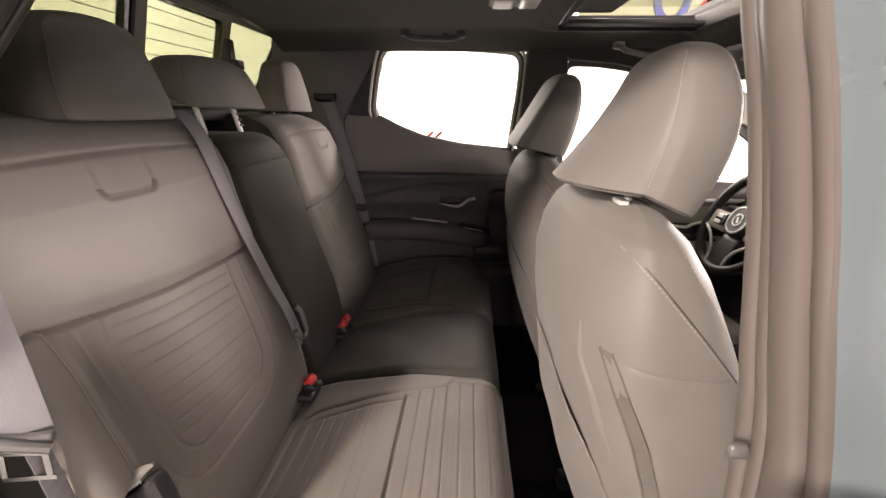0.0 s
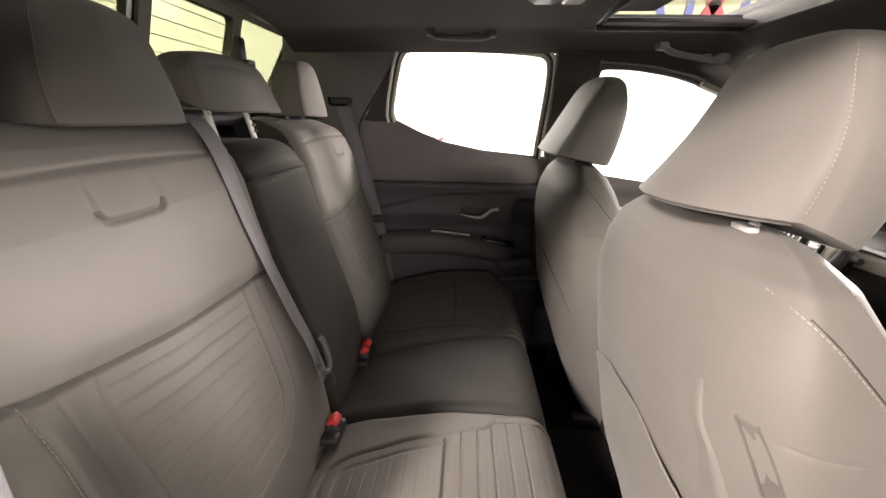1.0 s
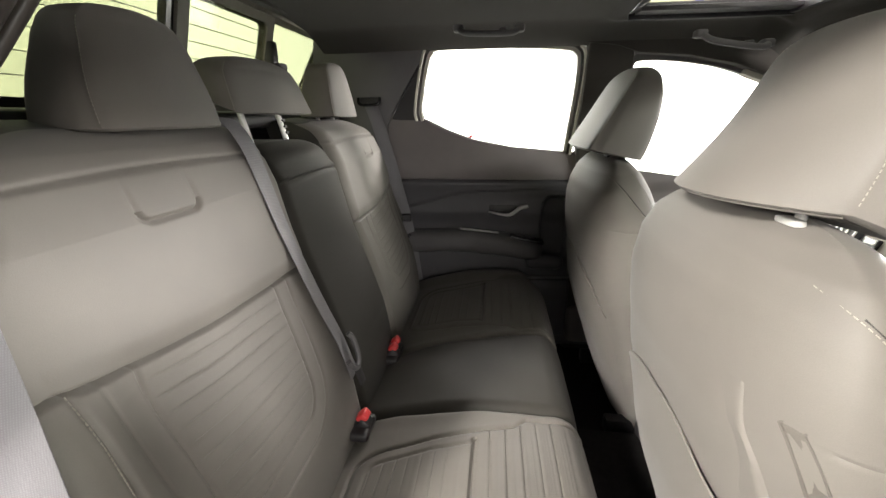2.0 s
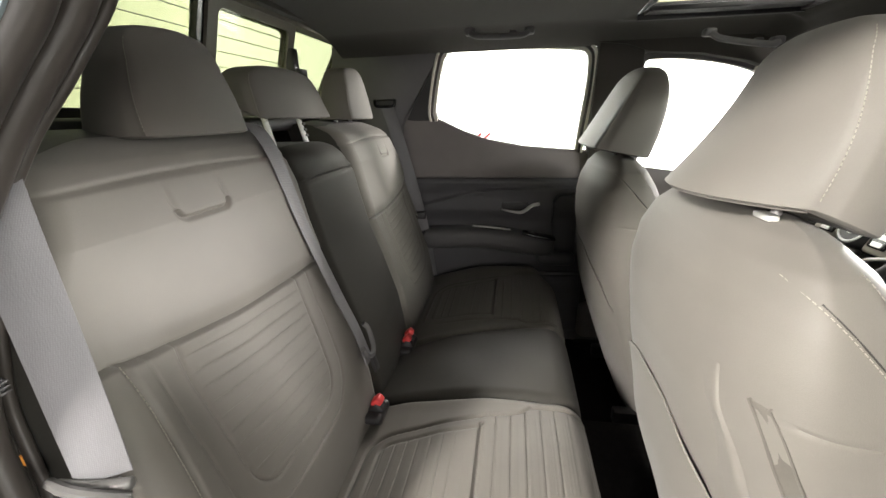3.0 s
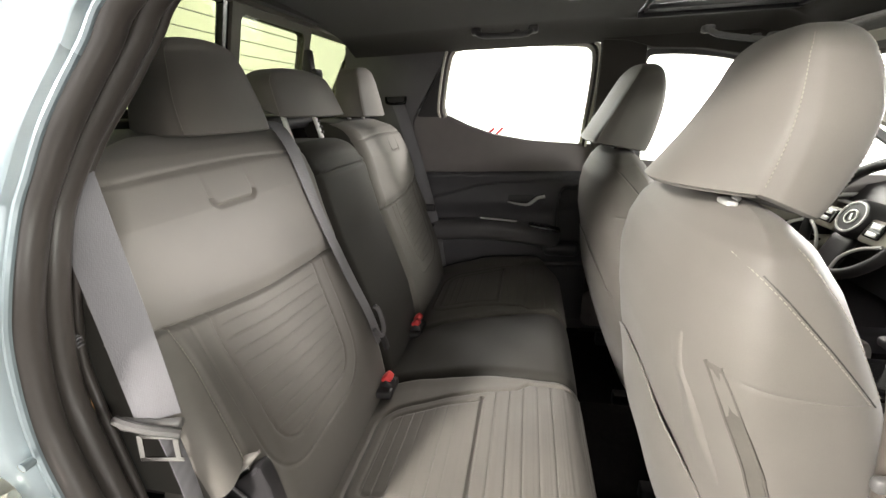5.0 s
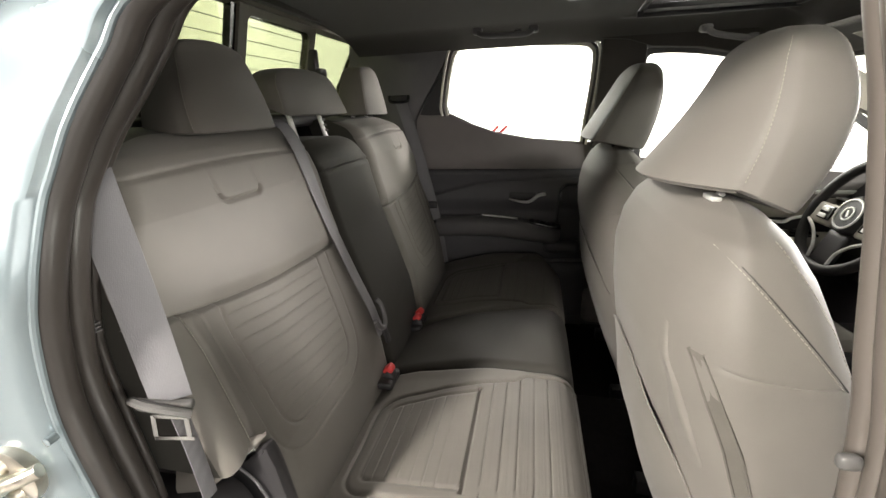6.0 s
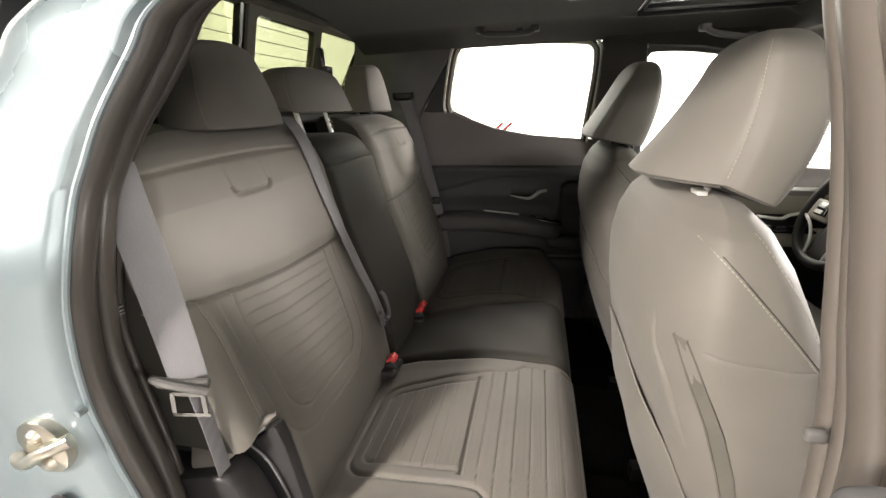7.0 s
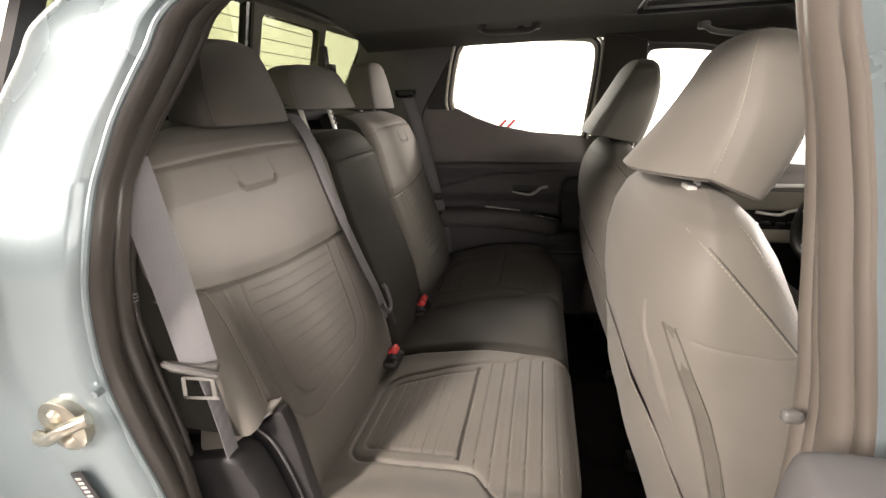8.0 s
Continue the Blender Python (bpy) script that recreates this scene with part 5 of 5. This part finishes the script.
# raised edge in lighter grey than the shell, its highlight put into the colour
child("ridge", tube("ridge", curve([(x + 0.012, -0.611, z + 0.006) for x, z in arch[3:10]], 30), ring(0.0022, 8), TRIM), cov, "raised edge line, lighter grey for its highlight")
hem = np.array(curve([(-0.125, -0.646, 0.836), (-0.092, -0.645, 0.850), (-0.069, -0.636, 0.868), (-0.040, -0.612, 0.893), (-0.014, -0.594, 0.918)], 30))
fade = np.linspace(1, 0, 31)[:, None] ** 0.6
child("wing", sheet("wing", np.stack([hem + [-0.004, 0.006, 0.002], hem, hem + fade * [-0.003, -0.003, 0.006], hem + fade * [-0.008, -0.001, 0.018], hem + fade * [-0.022, 0.020, 0.036]]), SEAT), rear_seat, "taupe cloth hem flaring at the foot of the bolster")
child("plug", tube("plug", [(-0.144, -0.742, 1.032), (-0.144, -0.752, 1.032), (-0.144, -0.753, 1.032)], ring(0.005, 12), PAINT, up=(0, 0, 1), scales=[1, 1, 0.5]), near)

# ---------------------------------------------------------------- grab handles, dome lamp


def grab(x0, z0, x1, z1, y):
    t = thing("grab_handle", "dark grey folding roof grab handle", "grab handle", ((x0 + x1) / 2, y, (z0 + z1) / 2 + 0.02), group="grab handles")
    L = np.array([x1 - x0, 0, z1 - z0])
    P0 = np.array([x0, y, z0])
    def at(f, dy, dz):
        return P0 + L * f + [0, dy, dz]
    pts = curve([at(0.03, 0.010, 0.012), at(0.06, -0.004, 0.002), at(0.16, -0.012, -0.006), at(0.5, -0.014, -0.008), at(0.84, -0.012, -0.006), at(0.94, -0.004, 0.002), at(0.97, 0.010, 0.012)], 36)
    child("bar", tube("bar", pts, ring(0.0105, 10, 0.8), TRIM), t)
    for f in (0.02, 0.98):
        child("foot", rbox("foot", at(f, 0.012, 0.010), (0.032, 0.035, 0.022), 0.008, TRIM, n=6), t)
    child("coat_hook", rbox("coat_hook", at(0.72, 0.010, 0.004), (0.022, 0.02, 0.014), 0.004, TRIM, n=4), t)
    return t


grab(0.148, 1.572, 0.334, 1.568, 0.50)
grab(0.830, 1.538, 1.016, 1.508, 0.50)
dl = thing("dome_lamp", "rear dome lamp with clear lens in a chrome-edged frame", "ceiling lamp", (0.47, 0.24, 1.62))
child("bezel", rbox("bezel", (0.475, 0.245, 1.622), (0.135, 0.135, 0.022), 0.008, TRIM, n=6), dl)
child("lens", rbox("lens", (0.445, 0.255, 1.611), (0.055, 0.095, 0.012), 0.005, GREYPL, n=5), dl, "pale lens")
child("lens", rbox("lens", (0.512, 0.255, 1.611), (0.050, 0.095, 0.012), 0.005, CHROME, n=5), dl, "bright chrome-backed lens")

# ---------------------------------------------------------------- cockpit
sw = thing("steering_wheel", "black leather steering wheel with satin spokes and a round hub", "steering wheel", (1.29, 0.43, 1.0))
M = Matrix.Translation((1.29, 0.43, 1.0)) @ Euler((0, radians(-66), 0)).to_matrix().to_4x4()


def wheel_pt(a, r, h=0.0):
    return M @ Vector((r * math.cos(a), r * math.sin(a), h))


axis_w = M.to_3x3() @ Vector((0, 0, 1))
child("rim", tube("rim", [wheel_pt(2 * math.pi * k / 64, 0.178) for k in range(64)], ring(0.0165, 12), BLACK, closed=True, up=axis_w), sw, "black leather rim")


def wheel_box(name, x, y, h, size, r, material, parent, n=8, turn=0):
    me = rbox(name, (0, 0, 0), size, r, material, n=n, rot=(0, 0, turn))
    me.transform(M @ Matrix.Translation((x, y, h)))
    return child(name, me, parent)


hub = child("hub", tube("hub", [wheel_pt(0, 0, -0.03), wheel_pt(0, 0, 0.012), wheel_pt(0, 0, 0.020)], ring(0.058, 28), BLACK, up=M.to_3x3() @ Vector((1, 0, 0)), scales=[1.1, 1.0, 0.9]), sw)
child("hub_ring", tube("hub_ring", [wheel_pt(2 * math.pi * k / 40, 0.046, 0.020) for k in range(40)], ring(0.0035, 6), CHROME, closed=True, up=axis_w), hub)
child("emblem", tube("emblem", [wheel_pt(2 * math.pi * k / 30, 0.020, 0.021) for k in range(30)], ring(0.003, 6), CHROME, closed=True, up=axis_w), hub, "plain bright oval badge")
wheel_box("emblem_bar", 0.0, 0.0, 0.021, (0.022, 0.007, 0.004), 0.001, CHROME, hub, 2, 25)
for s in (-1, 1):
    sp = wheel_box("spoke", -0.020, s * 0.105, -0.004, (0.070, 0.11, 0.024), 0.010, CREAM, sw)
    wheel_box("button_pad", -0.016, s * 0.095, 0.010, (0.045, 0.055, 0.010), 0.004, GLOSS, sp)
    for k in range(2):
        wheel_box("button", -0.006 - 0.022 * k, s * 0.098, 0.016, (0.014, 0.034, 0.006), 0.002, CHROME, sp, 3)
    a = [M @ Vector(p) for p in ((-0.050, s * 0.150, 0.010), (-0.075, s * 0.095, 0.012), (-0.115, s * 0.055, 0.010), (-0.160, s * 0.045, 0.004))]
    child("spoke_trim", tube("spoke_trim", curve(a, 20), ring(0.005, 8), CHROME), sw, "bright satin spoke trim")
wheel_box("lower_spoke", -0.11, 0.0, -0.006, (0.11, 0.09, 0.020), 0.008, BLACK, sw)
child("column", tube("column", [wheel_pt(0, 0, -0.03), wheel_pt(0, 0, -0.22)], ring(0.06, 16), BLACK, up=(0, 1, 0)), sw)
for s in (-1, 1):
    child("stalk", tube("stalk", [M @ Vector((0.0, s * 0.03, -0.07)), M @ Vector((0.005, s * 0.165, -0.065))], ring(0.010, 8), BLACK), sw)

dash = thing("dashboard", "grey dashboard with pale band and chrome strip", "dashboard", (1.6, YC, 0.7))
prof = [(1.46, 0.72), (1.445, 0.84), (1.43, 0.93), (1.44, 0.98), (1.46, 1.01), (1.50, 1.045), (1.56, 1.06), (1.75, 1.07), (2.05, 1.03)]
Pd = np.array([[(x + 0.03 * abs(y - YC) ** 2, y, z) for x, z in prof] for y in np.linspace(-0.72, 0.80, 30)])
child("body", sheet("body", Pd, BLACK), dash)
child("pale_band", rbox("pale_band", (1.452, YC, 0.95), (0.04, 1.42, 0.060), 0.012, CREAM, n=6), dash, "pale cream band")
child("chrome_strip", rbox("chrome_strip", (1.445, YC, 0.99), (0.03, 1.44, 0.008), 0.003, CHROME, n=4), dash)
child("lower_pad", rbox("lower_pad", (1.47, YC, 0.86), (0.08, 1.40, 0.09), 0.02, SEAT_MID, n=6), dash)
child("cluster_screen", rbox("cluster_screen", (1.50, 0.40, 1.06), (0.02, 0.34, 0.10), 0.006, GLOSS, n=4, rot=(0, -15, 0)), dash)
child("cluster_hood", rbox("cluster_hood", (1.53, 0.40, 1.115), (0.12, 0.38, 0.014), 0.006, BLACK, n=4), dash)
for y in (-0.55, 0.66):
    vn = child("air_vent", rbox("air_vent", (1.435, y, 0.915), (0.02, 0.14, 0.05), 0.006, GLOSS, n=4), dash)
    for k in range(3):
        child("vent_slat", rbox("vent_slat", (1.426, y, 0.902 + 0.013 * k), (0.012, 0.13, 0.003), 0.001, CHROME, n=2), vn)
con = thing("centre_console", "black centre console with gear lever and cup holder", "console", (1.1, YC, 0.45))
child("body", rbox("body", (1.10, YC, 0.56), (0.85, 0.22, 0.26), 0.03, BLACK, n=8), con)
child("armrest", rbox("armrest", (0.82, YC, 0.71), (0.26, 0.19, 0.05), 0.02, SEAT_MID, n=8), con)
child("gloss_panel", rbox("gloss_panel", (1.20, YC, 0.694), (0.40, 0.18, 0.012), 0.005, GLOSS, n=4), con)
gl = child("gear_lever", tube("gear_lever", [(1.23, 0.10, 0.69), (1.225, 0.10, 0.74), (1.22, 0.10, 0.765)], ring(0.012, 10), CHROME), con)
child("knob", rbox("knob", (1.225, 0.10, 0.775), (0.075, 0.045, 0.028), 0.012, BLACK, n=8, rot=(0, -12, 0)), gl)
child("cup_ring", tube("cup_ring", [(1.36 + 0.036 * math.cos(a), 0.03 + 0.036 * math.sin(a), 0.703) for a in np.linspace(0, 2 * math.pi, 32, endpoint=False)], ring(0.004, 6), CHROME, closed=True), con)
mir = thing("rear_view_mirror", "rear-view mirror in a black shell", "mirror", (1.16, YC, 1.50))
child("shell", rbox("shell", (1.155, YC, 1.495), (0.045, 0.25, 0.075), 0.020, BLACK, n=10, rot=(0, 9, -6)), mir)
MIRROR = mat("mirror_silver", (0.9, 0.9, 0.9), 0.07, metal=1.0, vary=0.01)
child("mirror_glass", rbox("mirror_glass", (1.130, YC, 1.497), (0.006, 0.235, 0.062), 0.003, MIRROR, n=5, rot=(0, 9, -6)), mir)
child("edge", tube("edge", [Vector((1.132, YC, 1.497)) + Euler((0, radians(9), radians(-6))).to_matrix() @ Vector((0, 0.122 * math.cos(a), 0.036 * math.sin(a))) for a in np.linspace(0, 2 * math.pi, 48, endpoint=False)], ring(0.003, 6), GREYPL, closed=True, up=(1, 0, 0)), mir)
child("stem", tube("stem", [(1.17, YC, 1.51), (1.24, YC, 1.53)], ring(0.012, 8), BLACK), mir)
for y in (-0.31, 0.43):
    v = thing("sun_visor", "folded grey sun visor with a pale label", "sun visor", (1.16, y, 1.53), group="sun visors")
    child("flap", rbox("flap", (1.205, y, 1.502), (0.15, 0.36, 0.016), 0.007, HEADLINER, n=8, rot=(0, 24, 0)), v)
    child("warning_label", rbox("warning_label", (1.200, y - 0.03, 1.4935), (0.05, 0.10, 0.003), 0.001, CREAM, n=2, rot=(0, 24, 0)), v, "pale label")
ws = thing("window_4", "clear windscreen between slim pillars", "window", (1.6, YC, 1.2), kind="structure")
wsp = [(2.06, -0.68, 1.03), (2.06, 0.80, 1.03), (1.30, 0.70, 1.475), (1.30, -0.58, 1.475)]
g = child("pane", mesh_of("pane", wsp + [(x - 0.003, y, z - 0.004) for x, y, z in wsp], [(0, 1, 2, 3), (7, 6, 5, 4), (0, 4, 5, 1), (1, 5, 6, 2), (2, 6, 7, 3), (3, 7, 4, 0)], GLASS, smooth=False), ws)
g.visible_shadow = False
for s in (-1, 1):
    line = curve([(1.10, YC + s * 0.70, 1.50), (1.30, YC + s * 0.70, 1.42), (1.60, YC + s * 0.715, 1.26), (2.10, YC + s * 0.74, 1.00)], 24)
    child("pillar_trim", tube("pillar_trim", line, [(-0.045, -0.02), (0.045, -0.02), (0.045, 0.02), (-0.045, 0.02)], CREAM, up=(0, 1, 0)), ws, "pale windscreen pillar trim")
child("header", rbox("header", (1.295, YC, 1.472), (0.06, 1.34, 0.03), 0.010, HEADLINER, n=6), ws)
slab("bonnet", (1.95, -0.80, 0.80), (2.9, 0.92, 0.98), PAINT, "pale blue bonnet beyond the windscreen", "car bonnet")

# ---------------------------------------------------------------- signs on the showroom wall
child("board", prism("board", [(2.6, 2.85), (9.6, 2.85), (9.6, 4.6), (2.6, 4.6)], 1, 8.985, 8.998, SIGN_BOARD), sign)
def stroke(pts, w, m):
    child("letter_stroke", tube("letter_stroke", [(x, 8.975, z) for x, z in pts], [(-w / 2, -0.01), (w / 2, -0.01), (w / 2, 0.01), (-w / 2, 0.01)], m, up=(0, 1, 0), closed=len(pts) > 8), sign)
stroke([(4.47 + 0.30 * math.cos(a), 3.62 + 0.42 * math.sin(a)) for a in np.linspace(0, 2 * math.pi, 40, endpoint=False)], 0.15, SIGN_B)
stroke([(5.45, 3.20), (5.00, 4.10)], 0.24, SIGN_R)
stroke([(4.98, 3.20), (5.55, 4.10)], 0.22, SIGN_R)
stroke([(5.72, 3.22), (6.00, 4.10)], 0.15, SIGN_B)
stroke([(6.32, 3.22), (6.00, 4.10)], 0.15, SIGN_B)
stroke([(5.83, 3.50), (6.20, 3.50)], 0.12, SIGN_B)
mark = thing("wall_mark", "two slanted red strokes painted on the white wall", "sign", (-0.5, 8.98, 0.8))
for k in range(2):
    child("stroke", tube("stroke", [(-0.66 + 0.20 * k, 8.985, 0.72), (-0.44 + 0.20 * k, 8.985, 0.92)], [(-0.035, -0.01), (0.035, -0.01), (0.035, 0.01), (-0.035, 0.01)], SIGN_R, up=(0, 1, 0)), mark)

# ---------------------------------------------------------------- plain panels that close the car
shell = thing("car_shell", "plain pale blue outer panels closing the car", "car body", (0.5, YC, 0.3), kind="structure")
child("front_door_panel", prism("front_door_panel", [(0.70, 0.35), (2.0, 0.35), (2.0, 1.02), (0.70, 1.10)], 1, -0.86, -0.70, PAINT), shell)
child("front_door_frame", prism("front_door_frame", [(0.70, 1.09), (0.76, 1.09), (0.76, 1.56), (0.70, 1.58)], 1, -0.74, -0.70, TRIM), shell)
g = child("pane", prism("pane", [(0.72, 1.08), (1.95, 1.02), (1.30, 1.47), (0.95, 1.56), (0.72, 1.57)], 1, -0.735, -0.731, GLASS), shell)
g.visible_shadow = False
# roof edges round the opening are black instead of body paint
child("roof_panel", prism("roof_panel", [(1.10, -0.66), (1.32, -0.66), (1.32, 0.78), (1.10, 0.78)], 2, 1.66, 1.675, BLACK), shell, "black roof edge before the sunroof")
for ya, yb, z in ((-0.66, -0.46, 1.68), (0.600, 0.78, 1.638)):
    child("roof_panel", prism("roof_panel", [(0.645, ya), (1.095, ya), (1.095, yb), (0.645, yb)], 2, z, z + 0.012, BLACK), shell, "black roof edge beside the sunroof")
child("rear_panel", prism("rear_panel", [(-0.80, 0.30), (0.92, 0.30), (0.92, 1.34), (-0.80, 1.34)], 0, -0.66, -0.64, PAINT), shell)
for ya, yb in ((-0.80, -0.69), (0.80, 0.92)):
    child("rear_quarter", prism("rear_quarter", [(-0.64, 0.30), (-0.30, 0.30), (-0.30, 1.30), (-0.64, 1.34)], 1, ya, yb, PAINT), shell)
child("far_sill", rbox("far_sill", (1.35, 0.78, 0.40), (1.3, 0.14, 0.16), 0.03, BLACK, n=4), shell)
# unseen panel added to stop front light leaking in above the header
child("roof_light_stop", prism("roof_light_stop", [(-0.66, 1.46), (0.78, 1.46), (0.78, 1.675), (-0.66, 1.675)], 0, 1.322, 1.336, PAINT), shell)
child("firewall", prism("firewall", [(-0.72, 0.30), (0.82, 0.30), (0.82, 1.02), (-0.72, 1.02)], 0, 2.0, 2.03, BLACK), shell)
